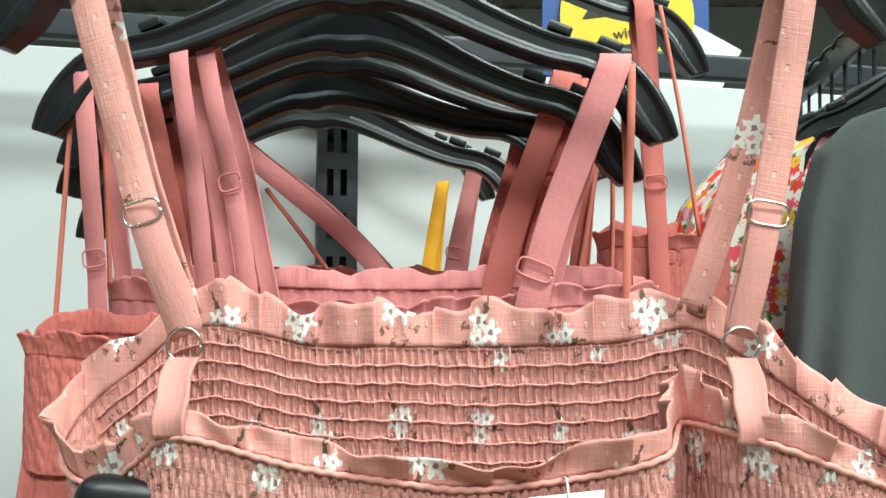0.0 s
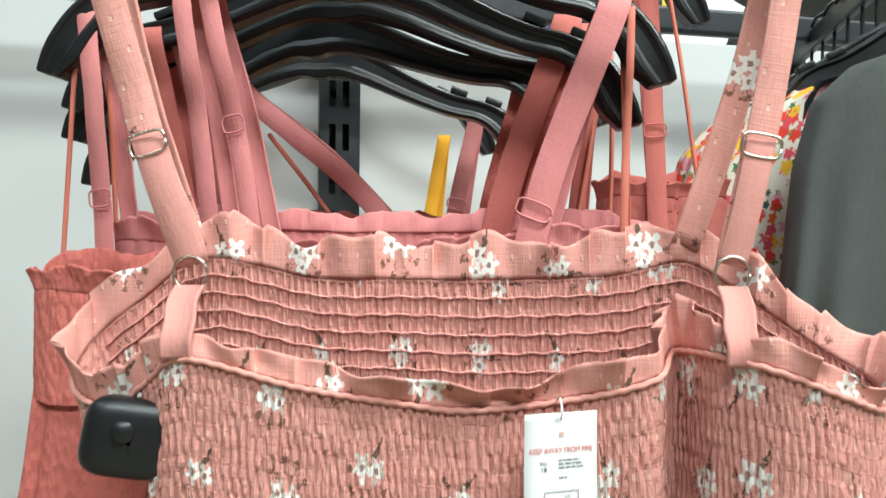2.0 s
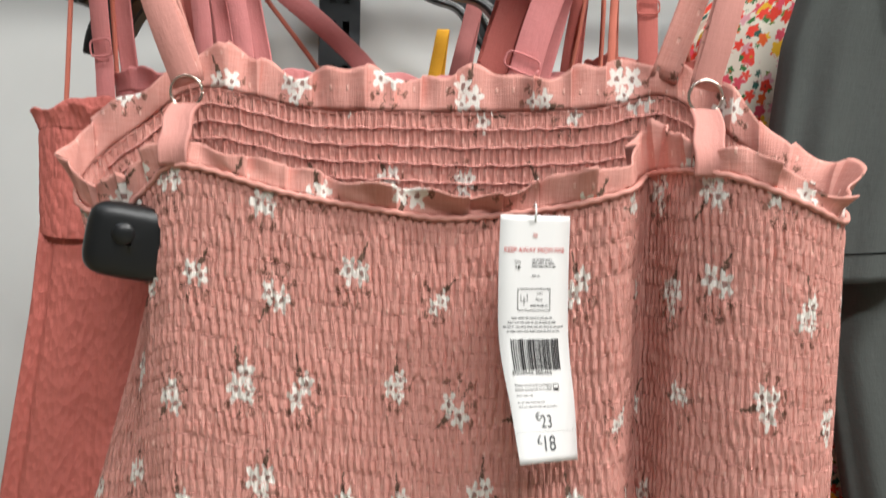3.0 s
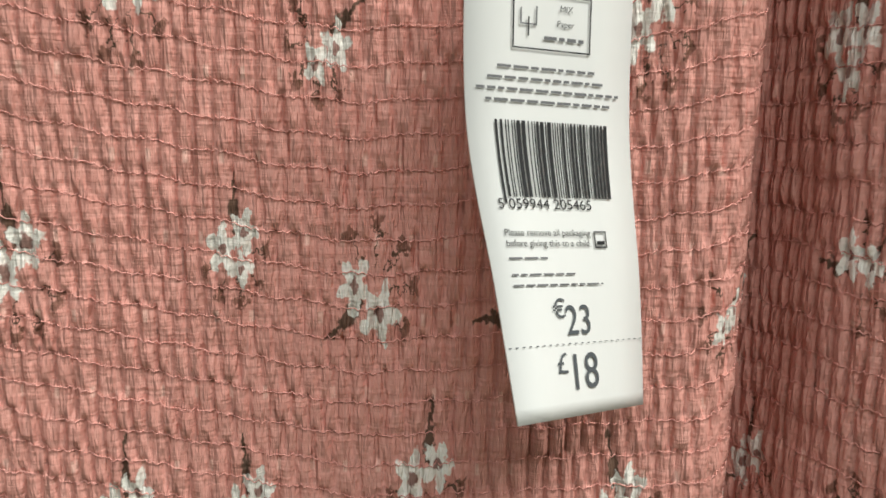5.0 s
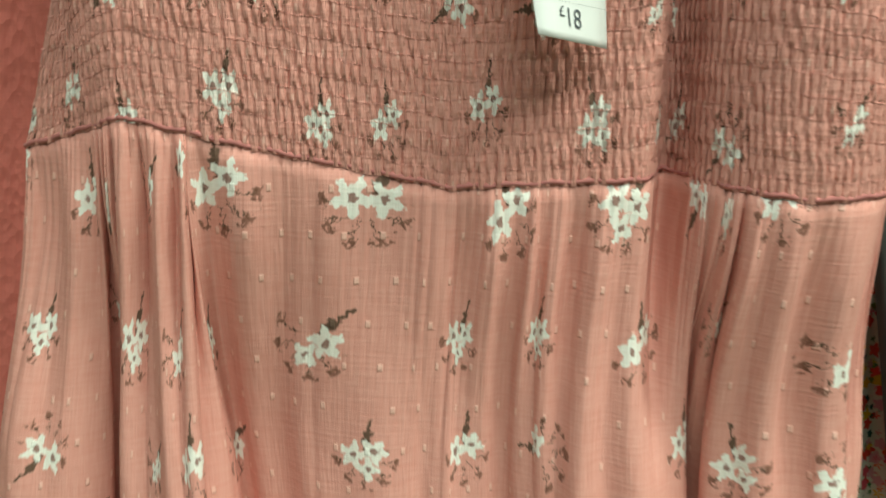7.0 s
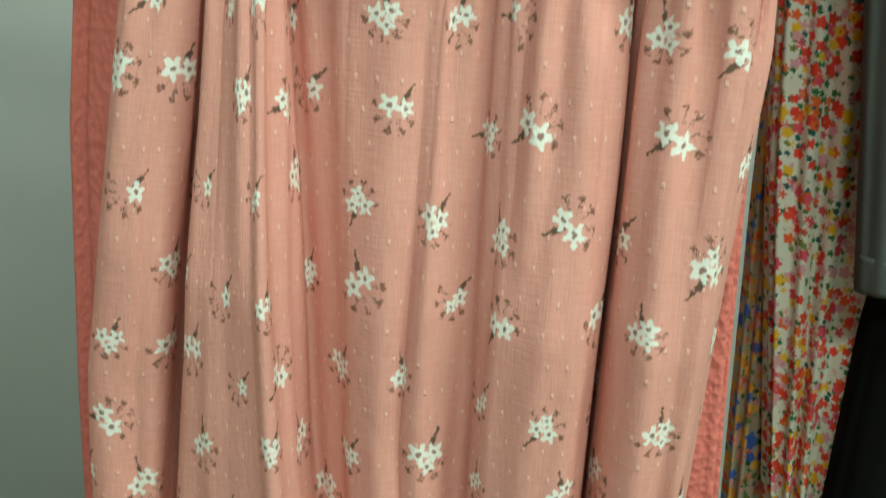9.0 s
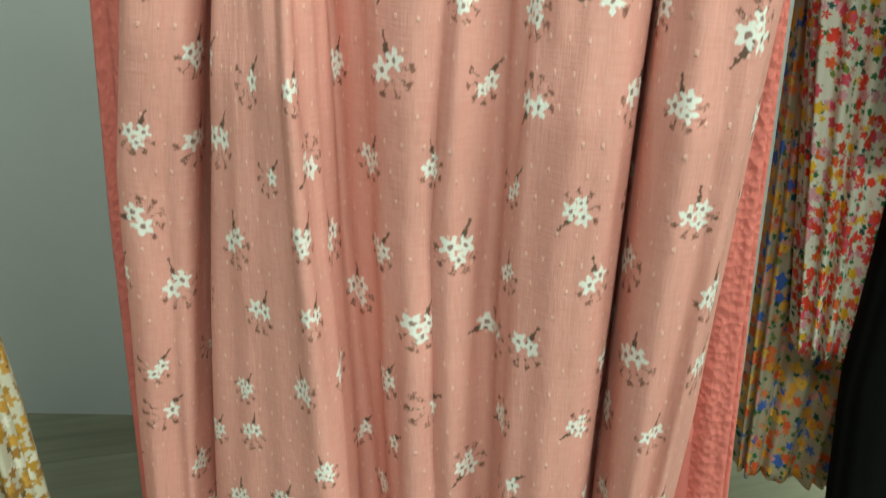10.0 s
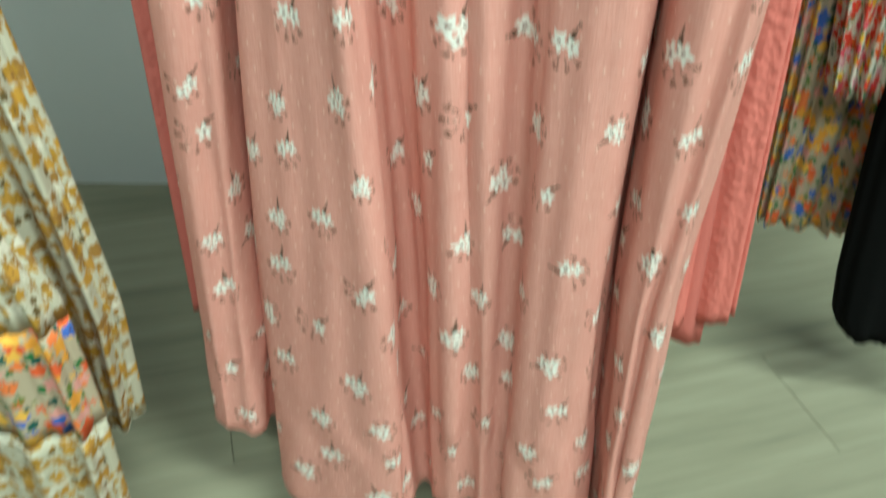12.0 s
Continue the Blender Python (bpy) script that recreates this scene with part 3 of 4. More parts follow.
# ---- the rose dress in front ----
def smock(plan, z_low, step_s, row, width, depth, per_row, seed, stretch=1.7):
    """Shirred cloth hung from a plan curve of (x, y, top height): rows of elastic with puffs between them."""
    n = int(spline(plan, 200, True)[1][-1] / step_s)
    c, s = spline(plan, n + 1, True)
    c[-1] = c[0]
    d = np.gradient(c[:, :2], axis=0)
    d[0] = d[-1] = (c[1, :2] - c[-2, :2])
    d /= np.linalg.norm(d, axis=1)[:, None]
    out = np.stack([d[:, 1], -d[:, 0]], -1)
    rows = int(round((c[:, 2].max() - (1.199 if callable(z_low) else z_low)) / row))
    rng = np.random.RandomState(seed)
    P = np.zeros((rows * per_row + 1, n + 1, 3))
    fall = np.linspace(0, 1, rows * per_row + 1)
    low = z_low(c[:, 0]) if callable(z_low) else z_low + 0.004 * np.sin(s * 26 + seed)
    for r in range(rows):
        ph = rng.rand(6) * 6.28
        warp = s / width * np.pi + 0.8 * np.sin(s * 190 + ph[0]) + 0.7 * np.sin(s * 83 + ph[1]) + 0.5 * np.sin(s * 31 + ph[2]) + 0.9 * np.sin(s * 57) + 2.6 * (rng.rand() - 0.5) + 0.9 * np.sin(s * 43 + ph[5])
        puff = np.abs(np.sin(warp)) ** 0.28
        big = 0.75 + 0.25 * np.sin(s * 120 + ph[3]) * np.sin(s * 47 + ph[4])
        for j in range(per_row + (r == rows - 1)):
            i = r * per_row + j
            fr = j / per_row
            prof = math.sin(math.pi * fr) ** 0.5 if 0 < fr < 1 else 0.0
            g = depth * big * (puff * (0.87 + 0.13 * prof) - 0.6)
            zz = c[:, 2] * (1 - fall[i]) + low * fall[i]
            P[i, :, 0] = c[:, 0] + out[:, 0] * g
            P[i, :, 1] = c[:, 1] + out[:, 1] * g
            P[i, :, 2] = zz + 0.0004 * np.sin(warp * 0.5 + ph[5])
    P[:, -1] = P[:, 0]
    UV = np.stack([np.broadcast_to(s * stretch, P.shape[:2]), P[..., 2]], -1)
    return P, UV, c, s, out, rows


FRONT_PLAN = [(-0.118, 0.006, 1.374), (-0.099, -0.002, 1.385), (-0.05, 0.000, 1.373), (-0.005, 0.003, 1.366), (0.028, 0.005, 1.363), (0.08, 0.005, 1.370), (0.108, 0.006, 1.378),
              (0.1235, 0.040, 1.386), (0.137, 0.008, 1.388), (0.156, -0.010, 1.384), (0.182, -0.010, 1.374), (0.206, 0.006, 1.366), (0.213, 0.030, 1.374), (0.190, 0.052, 1.392),
              (0.160, 0.058, 1.414), (0.134, 0.060, 1.428), (0.098, 0.062, 1.421), (0.038, 0.064, 1.418), (-0.008, 0.064, 1.418), (-0.054, 0.063, 1.418), (-0.111, 0.060, 1.428),
              (-0.140, 0.052, 1.408), (-0.164, 0.040, 1.384), (-0.160, 0.022, 1.366), (-0.138, 0.014, 1.360)]


def frill(c, s, out, height, amp, seed, flop, uvk=1.4):
    """A gathered edging standing up from the top row, leaning out where flop says."""
    P = []
    hs = np.linspace(0, 1, 9)
    saw = (s * 42 + 0.35 * np.sin(s * 67 + seed) + 0.25 * np.sin(s * 29)) % 1.0
    w1 = 2.0 * (saw - 0.5) + np.sin(s * 150 + 2.0 * np.sin(s * 33 + seed)) * 0.7 + 0.5 * np.sin(s * 330 + seed) + 0.9 * np.sin(s * 61 + seed)
    top = 0.84 + 0.14 * np.sin(s * 95 + seed) + 0.10 * (saw - 0.5) + 0.07 * np.sin(s * 231 + seed)
    for h in hs:
        g = amp * h ** 0.8 * w1 + flop * h ** 1.7 + 0.0003 * np.sin(s * 240 + 5 * h + seed)
        zz = c[:, 2] + height * top * (h - 0.30 * h ** 2 * np.clip(np.abs(flop) / 0.012, 0, 1.6))
        P.append(np.stack([c[:, 0] + out[:, 0] * g, c[:, 1] + out[:, 1] * g, zz], -1))
    P = np.array(P)
    P[:, -1] = P[:, 0]
    UV = np.stack([np.broadcast_to(s * uvk + 0.3, P.shape[:2]), P[..., 2] * 1.0 + 0.5], -1)
    return P, UV


SKIRT_FLOW = {1.0: (-0.165, -0.118, -0.084, 0.010, 0.130, 0.205), 0.88: (-0.174, -0.123, -0.075, 0.012, 0.138, 0.219), 0.60: (-0.204, -0.137, -0.048, 0.020, 0.158, 0.224),
              0.32: (-0.206, -0.148, -0.012, 0.045, 0.178, 0.222), 0.0: (-0.218, -0.156, 0.020, 0.070, 0.208, 0.246)}


def fold_run(x, up, flow):
    """How the folds run down the skirt: where each fold of the plan lies at a share of the height."""
    hs = sorted(flow)
    here = [np.interp(up, hs, [flow[h][k] for h in hs]) for k in range(6)]
    return np.interp(x, flow[0.60], here) + np.minimum(x - flow[0.60][0], 0) + np.maximum(x - flow[0.60][-1], 0)


def drape(knots, z_top, hem, gathers, n, nv, seed, spread, sway=0.004, waist=None, flow=None):
    """A hanging skirt from plan knots (x, y): fine gathers under the seam that run out into the folds."""
    c, s = spline([(x, y, 0) for x, y in knots], n + 1, True)
    d = np.gradient(c[:, :2], axis=0)
    d[0] = d[-1] = c[1, :2] - c[-2, :2]
    d /= np.linalg.norm(d, axis=1)[:, None]
    out = np.stack([d[:, 1], -d[:, 0]], -1)
    zt = z_top(c[:, 0]) if callable(z_top) else np.full(n + 1, z_top)
    zh = np.interp(c[:, 0], [h[0] for h in hem], [h[1] for h in hem])
    cx, cy = c[:, 0].mean(), np.interp(c[:, 0], [-0.2, 0.25], [0.03, 0.03])
    P = np.zeros((nv + 1, n + 1, 3))
    for i in range(nv + 1):
        v = i / nv
        dep = 0.4 + 0.85 * min(1, (v / 0.30)) ** 0.8
        k = 1 + spread * (v - 0.3)
        fine = gathers * math.exp(-v * 5) * (0.7 * np.sin(s * 230 + 2.5 * np.sin(s * 37 + seed)) + np.abs(np.sin(s * 71 + 1.5 * np.sin(s * 19 + seed))) ** 0.6 * 1.3 - 0.8)
        soft = sway * v * np.sin(s * 55 + 6 * v + seed) + 0.5 * sway * np.sin(s * 23 - 3 * v) + 0.0012 * np.sin(s * 150 + 4 * np.sin(5 * v + s * 9)) * np.sin(9 * v + s * 17) + 0.0008 * np.sin(s * 260 + 7 * v) + 0.0016 * math.exp(-((v - 0.12) / 0.16) ** 2) * np.sin(s * 190 + 14 * v * np.sin(s * 31 + seed))
        tier = 0.0016 * math.exp(-((v - 0.875) / 0.02) ** 2) * np.sin(s * 260 + np.sin(s * 41) * 3) + 0.0018 * (0.5 + 0.5 * math.tanh((v - 0.88) * 90)) * np.sin(s * 120 + seed)
        g = fine + soft + tier
        ym = 0.035
        P[i, :, 0] = cx + (c[:, 0] - cx) * k + out[:, 0] * g + 0.003 * np.sin(3.1 * v + 9 * c[:, 0]) * v
        if flow is not None:
            P[i, :, 0] = fold_run(c[:, 0], 1 - v, flow) + out[:, 0] * g
        P[i, :, 1] = ym + (c[:, 1] - ym) * dep + out[:, 1] * g
        P[i, :, 2] = zt + (zh - zt) * v
    P[:, -1] = P[:, 0]
    if waist is not None:
        # the top edge is sewn to the waist contour; the cloth eases from it into the folds
        order = np.argsort(waist[:, 0])
        wl, wr = waist[:, 0].min(), waist[:, 0].max()
        a, b = int(np.argmin(c[:, 0])), int(np.argmax(c[:, 0]))
        is_front = np.zeros(n + 1, bool)
        is_front[a:b + 1] = True
        mid_y = 0.5 * (waist[waist[:, 0].argmin(), 1] + waist[waist[:, 0].argmax(), 1])
        top = c[:, 0] if flow is None else fold_run(c[:, 0], 1.0, flow)
        wx = wl + (top - top.min()) / (top.max() - top.min()) * (wr - wl)
        fr = waist[waist[:, 1] <= mid_y + 0.012]
        bk = waist[waist[:, 1] > mid_y + 0.012]
        fr, bk = fr[np.argsort(fr[:, 0])], bk[np.argsort(bk[:, 0])]
        wz = np.where(is_front, np.interp(wx, fr[:, 0], fr[:, 2]), np.interp(wx, bk[:, 0], bk[:, 2]))
        wy = np.where(is_front, np.interp(wx, fr[:, 0], fr[:, 1]), np.interp(wx, bk[:, 0], bk[:, 1]))
        for i in range(nv + 1):
            v = i / nv
            w = 1 - min(1, v / 0.14)
            w = w * w * (3 - 2 * w)
            fine = gathers * min(1.0, v * 30) * (0.7 * np.sin(s * 230 + 2.5 * np.sin(s * 37 + seed)) + np.abs(np.sin(s * 71 + 1.5 * np.sin(s * 19 + seed))) ** 0.6 * 1.3 - 0.8)
            P[i, :, 0] = P[i, :, 0] * (1 - w) + wx * w
            P[i, :, 2] = P[i, :, 2] * (1 - w) + (wz + 0.0015 + (zh - wz) * v) * w
            P[i, :, 1] = P[i, :, 1] * (1 - w) + (wy + 0.0008 - fine * np.where(is_front, 1, -1)) * w
    run = np.mean([np.concatenate([[0], np.cumsum(np.linalg.norm(np.diff(P[i, :, :2], axis=0), axis=1))]) for i in (nv // 3, nv * 2 // 3, nv)], axis=0)
    UV = np.stack([np.broadcast_to(run, P.shape[:2]), P[..., 2] * 0.86], -1)
    return P, UV, c, s, out


def seam(xx):
    """The height of the waist seam across the front dress."""
    return np.interp(xx, [-0.165, -0.13, -0.10, -0.06, 0.03, 0.12, 0.17, 0.22], [1.206, 1.214, 1.222, 1.213, 1.196, 1.202, 1.197, 1.199])


def front_dress():
    t = thing("strappy_dress", (0.02, 0.03, 0.25), "rose pink cotton dress with white sprig print and smocked bodice", "dress", "dresses on the arms")
    P, UV, c, s, out, rows = smock(FRONT_PLAN, seam, 0.00042, 0.0098, 0.0040, 0.0037, 5, 4)
    vv = np.linspace(0, 1, len(P))[:, None]
    ear = np.interp(vv, [0, 0.12, 0.24, 0.5, 1.0], [1.0, 0.9, 0.12, 0.35, 0.85])
    P[..., 0] = np.where(P[..., 0] < -0.118, -0.118 + (P[..., 0] + 0.118) * ear, P[..., 0])
    bodice = grid("bodice", P, UV, SMOCKED, t, "smocked bodice with rows of pink elastic stitching")
    # stitched elastic rows stand proud along each row
    per = 5
    for r in range(1, rows):
        row = P[r * per]
        k = slice(0, len(row))
        tw = 0.00035 * np.sin(np.arange(len(row)) * 1.4)
        line = np.stack([row[:, 0] + np.concatenate([out[:, 0]]) * 0.0004, row[:, 1] + out[:, 1] * 0.0004, row[:, 2] + tw], -1)[k][::2]
        tube("stitch_line", line, 0.00013, THREAD, bodice, k=4)
        inner = np.stack([row[:, 0] - out[:, 0] * 0.0011, row[:, 1] - out[:, 1] * 0.0011, row[:, 2] + tw], -1)
        back = inner[(row[:, 1] > 0.045)][::2]
        if r < 12:
            tube("stitch_line", back, 0.00055, THREAD, bodice, k=4)
    x, y = c[:, 0], c[:, 1]
    front = np.clip((0.02 - y) / 0.02, 0, 1)
    flop = 0.001 + 0.015 * front * np.exp(-((x - 0.035) / 0.030) ** 2) + 0.005 * np.exp(-((x - 0.21) / 0.03) ** 2) + 0.003 * np.exp(-((x + 0.155) / 0.03) ** 2)
    flop = flop - 0.003 * front * (np.exp(-((x + 0.103) / 0.012) ** 2) + np.exp(-((x - 0.143) / 0.012) ** 2))
    F, FU = frill(c, s, out, 0.025 - 0.012 * front, 0.0034, 1.3, flop)
    fr = grid("frill", F, FU, SPRIG, t, "gathered frill along the neckline", 0.0008)
    # a corded seam under the frill
    cord = np.stack([c[:, 0] + out[:, 0] * 0.0015, c[:, 1] + out[:, 1] * 0.0015, c[:, 2] - 0.001 + 0.0003 * np.sin(s * 900)], -1)
    tube("neck_seam", cord[::3], 0.0014, SPRIG, t, k=6)
    knots = [(-0.190, 0.060), (-0.205, 0.035), (-0.200, 0.010), (-0.182, -0.003), (-0.163, 0.003), (-0.147, 0.008), (-0.138, 0.048), (-0.130, 0.006), (-0.110, -0.010),
             (-0.078, -0.017), (-0.051, -0.019), (-0.047, 0.026), (-0.030, 0.024), (-0.008, 0.008), (0.012, 0.000), (0.028, 0.009), (0.042, 0.001), (0.058, 0.012), (0.070, 0.012),
             (0.082, -0.006), (0.110, -0.014), (0.140, -0.010), (0.152, 0.006), (0.158, 0.048), (0.166, 0.008), (0.182, -0.011), (0.198, -0.004), (0.212, -0.006), (0.224, 0.022),
             (0.205, 0.060), (0.130, 0.075), (0.030, 0.078), (-0.080, 0.074), (-0.160, 0.070)]
    hem = [(-0.225, 0.236), (-0.142, 0.228), (-0.134, 0.158), (-0.100, 0.142), (-0.030, 0.160), (0.050, 0.175), (0.158, 0.172), (0.225, 0.190)]

    S, SU, sc, ss, so = drape(knots, seam, hem, 0.0048, 1000, 120, 0.7, 0.10, 0.006, P[-1], SKIRT_FLOW)
    grid("skirt", S, SU, SPRIG, t, "gathered skirt falling in soft folds", 0.0008)
    tube("waist_seam", (S[0] + np.concatenate([so * 0.0016, np.zeros((len(so), 1))], 1) * 0.3)[::3], 0.0012, PLUM, t, k=5)
    edge = S[-1] + np.array([0, 0, 0.0])
    tube("hem_roll", edge[::3], 0.0011, SPRIG, t, k=5)
    # shoulder straps over the hanger, with slider and ring
    for sx, tops, rg, back in ((-1, (-0.169, 0.040, 1.626), (-0.107, 0.026, 1.425), (-0.118, 0.058, 1.432)), (1, (0.184, 0.040, 1.626), (0.147, 0.026, 1.427), (0.134, 0.058, 1.436))):
        tx, ty, tz = tops
        mid = [(tx * 0.5 + rg[0] * 0.5 + 0.002 * sx, 0.032, 1.515), (tx * 0.28 + rg[0] * 0.72, 0.028, 1.470)]
        up = [rg, (rg[0] * 0.9 + tx * 0.1, 0.027, 1.445), mid[1], mid[0], (tx, ty - 0.006, tz - 0.012), (tx, ty + 0.004, tz + 0.002), (tx, ty + 0.016, tz - 0.010), (tx * 0.55 + back[0] * 0.45, 0.056, 1.52), back]
        st = ribbon("shoulder_strap", up, 0.0165 if sx < 0 else 0.0145, 0.0016, SPRIG, t, "dotted rose strap", n=60, wave=0.0005, seed=sx * 1.7)
        a, b = np.array(mid[1]), np.array(mid[0])
        slide = a * 0.72 + b * 0.28
        turn = math.atan2(-(tx - rg[0]), tz - rg[2])
        ribbon("strap_loop", [rg, tuple(a * 0.6 + np.array(rg) * 0.4 - [0, 0.003, 0]), tuple(slide - [0, 0.003, 0]), tuple(slide * 0.9 + b * 0.1 - [0, 0.002, 0])], 0.0150 if sx < 0 else 0.0135, 0.0016, STRAP, t, "doubled strap end", n=16, wave=0.0003, seed=0.4)
        ring("slider", tuple(slide - [0, 0.0042, 0]), 0.0090, 0.0054, 0.0008, NICKEL, t, square=0.7, turn=turn)
        ring("strap_ring", (rg[0], rg[1] - 0.002, rg[2] - 0.004), 0.0080, 0.0080, 0.0008, NICKEL, t)
        bx = rg[0] - 0.004 * sx
        base = [(rg[0], rg[1] - 0.002, rg[2] - 0.010), (rg[0] - 0.001 * sx, 0.011, 1.408), (bx, 0.001, 1.399), (bx, -0.0030, 1.392), (bx, -0.0020, 1.384)]
        ribbon("strap_tab", base, 0.0142, 0.0024, STRAP, t, "gathered tab between ring and neckline", n=22, wave=0.0009, seed=2.0)
    return t


DRESS = front_dress()
cx, cy = on_arm(0.0, 0.0)
hanger((0.006, 0.044, 1.676), 0.228, 0, 0.0, "black moulded plastic hanger carrying the rose sprig dress")


# ---- the swing tag on the front dress ----
TAG_W, TAG_L = 0.0320, 0.1145
TAG_LEFT = spline([(0.0492, -0.0185, 1.3650), (0.0490, -0.0195, 1.3370), (0.0502, -0.0205, 1.3080), (0.0560, -0.0250, 1.2800), (0.0605, -0.0300, 1.2570)], 60)[0]
TAG_RIGHT = spline([(0.0812, -0.0030, 1.3645), (0.0812, -0.0040, 1.3360), (0.0822, -0.0045, 1.3070), (0.0858, -0.0060, 1.2780), (0.0880, -0.0070, 1.2530)], 60)[0]
PRINT_SCALE = TAG_W / 0.0352


def tag_point(a, b, lift=0.0):
    """A place on the bent tag: a across, b down, in metres."""
    a, b = a * PRINT_SCALE, b * TAG_L / 0.117
    k = min(max(b / TAG_L, 0), 1) * 59
    i = min(int(k), 58)
    f = k - i
    p = TAG_LEFT[i] * (1 - f) + TAG_LEFT[i + 1] * f
    q = TAG_RIGHT[i] * (1 - f) + TAG_RIGHT[i + 1] * f
    r = p + (q - p) * (a / TAG_W)
    return r[0], r[1] - lift, r[2]


def tag_print(name, text, a, b, size, mat, parent, wide=1.0, centre=False):
    cu = bpy.data.curves.new(name, "FONT")
    cu.body, cu.size = text, size
    cu.align_x = "CENTER" if centre else "LEFT"
    ob = new(name, cu)
    bpy.context.view_layer.update()
    me = bpy.data.meshes.new_from_object(ob.evaluated_get(bpy.context.evaluated_depsgraph_get()))
    bpy.data.objects.remove(ob)
    for v in me.vertices:
        v.co = tag_point(a + v.co.x * wide, b - v.co.y, 0.0006)
    me.materials.clear()
    me.materials.append(mat)
    return hang(new(name, me), parent)


def tag_bar(name, a0, a1, b0, b1, mat, parent):
    V, F = [], []
    n = max(2, int((b1 - b0) / 0.004) + 2)
    for i in range(n):
        b = b0 + (b1 - b0) * i / (n - 1)
        V += [tag_point(a0, b, 0.0006), tag_point(a1, b, 0.0006)]
        if i:
            F.append((2 * i - 2, 2 * i - 1, 2 * i + 1, 2 * i))
    return mesh_ob(name, V, F, mat, parent, smooth=False)


def small_line(a0, a1, b0, b1, parent):
    """A line of print too small to read: short word bars with gaps."""
    rng = random.Random(int(a1 * 1e6 + b0 * 1e6))
    V, F, a = [], [], a0
    b1 = b0 + (b1 - b0) * 0.72
    while a < a1 - 0.0004:
        e = min(a1, a + rng.uniform(0.0010, 0.0031))
        k = len(V)
        V += [tag_point(a, b0, 0.0006), tag_point(e, b0, 0.0006), tag_point(e, b1, 0.0006), tag_point(a, b1, 0.0006)]
        F.append((k, k + 3, k + 2, k + 1))
        a = e + 0.0005
    return mesh_ob("small_print", V, F, FAINT, parent, smooth=False)


def swing_tag():
    t = thing("swing_tag", tag_point(0.0176, 0.0), "white paper price tag with barcode on the rose dress", "price tag")
    V, F, UV = [], [], []
    for i in range(40):
        for j in range(5):
            V.append(tag_point(0.0352 * j / 4, 0.117 * i / 39))
    for i in range(39):
        for j in range(4):
            F.append((i * 5 + j, i * 5 + j + 1, i * 5 + j + 6, i * 5 + j + 5))
    paper = mesh_ob("paper", V, F, PAPER, t)
    m = paper.modifiers.new("paper", "SOLIDIFY")
    m.thickness, m.offset = 0.0004, 0.0
    tube("tag_loop", [(0.065, -0.0105, 1.3615), (0.065, -0.014, 1.366), (0.065, -0.008, 1.370), (0.065, 0.003, 1.368)], 0.0005, PAPER, t, n=12, k=5)
    tag_bar("emblem", 0.0166, 0.0188, 0.0084, 0.0104, speckled("pale_print", (0.62, 0.40, 0.38), 0.6, 300.0, 0.1), t)
    tag_print("warning_text", "KEEP AWAY FROM FIRE", 0.0176, 0.0175, 0.0034, REDPRINT, t, 0.86, True)
    tag_print("size_word", "Size", 0.0075, 0.0225, 0.0021, PRINT, t)
    tag_print("size_number", "18", 0.0078, 0.0255, 0.0030, PRINT, t)
    for k, (a0, a1) in enumerate(((0.0165, 0.0265), (0.0165, 0.0280), (0.0165, 0.0285))):
        small_line(a0, a1, 0.0205 + k * 0.0016, 0.0213 + k * 0.0016, t)
    small_line(0.0165, 0.0205, 0.0282, 0.0290, t)
    # outlined mark with a tree
    for a0, a1, b0, b1 in ((0.0095, 0.0260, 0.0345, 0.0348), (0.0095, 0.0260, 0.0447, 0.0450), (0.0095, 0.0098, 0.0345, 0.0450), (0.0257, 0.0260, 0.0345, 0.0450)):
        tag_bar("mark_frame", a0, a1, b0, b1, PRINT, t)
    tag_bar("mark_trunk", 0.0126, 0.0129, 0.0390, 0.0425, PRINT, t)
    tag_bar("mark_crown", 0.0110, 0.0113, 0.0375, 0.0405, FAINT, t)
    tag_bar("mark_crown", 0.0110, 0.0145, 0.0402, 0.0405, FAINT, t)
    tag_bar("mark_crown", 0.0142, 0.0145, 0.0370, 0.0405, FAINT, t)
    tag_print("mark_word", "MIX", 0.0192, 0.0375, 0.0016, PRINT, t)
    tag_print("mark_word", "Paper", 0.0186, 0.0403, 0.0016, PRINT, t)
    small_line(0.0160, 0.0245, 0.0423, 0.0432, t)
    for k, (a0, a1) in enumerate(((0.0065, 0.0275), (0.0045, 0.0295), (0.0022, 0.0325), (0.0040, 0.0305))):
        small_line(a0, a1, 0.0482 + k * 0.0021, 0.0489 + k * 0.0021, t)
    rng = random.Random(5)
    a = 0.0056
    while a < 0.0300:
        w = rng.choice((0.00026, 0.00026, 0.00052, 0.00078))
        long = a < 0.0064 or a > 0.0292 or 0.0172 < a < 0.0180
        tag_bar("barcode_line", a, a + w, 0.0585, 0.0745 if long else 0.0732, PRINT, t)
        a += w + rng.choice((0.00026, 0.00026, 0.00052))
    tag_print("barcode_digits", "5 059944 205465", 0.0040, 0.0755, 0.0028, PRINT, t, 1.06)
    tag_print("advice_text", "Please remove all packaging", 0.0042, 0.0808, 0.0019, PRINT, t, 0.92)
    tag_print("advice_text", "before giving this to a child.", 0.0042, 0.0829, 0.0019, PRINT, t, 0.92)
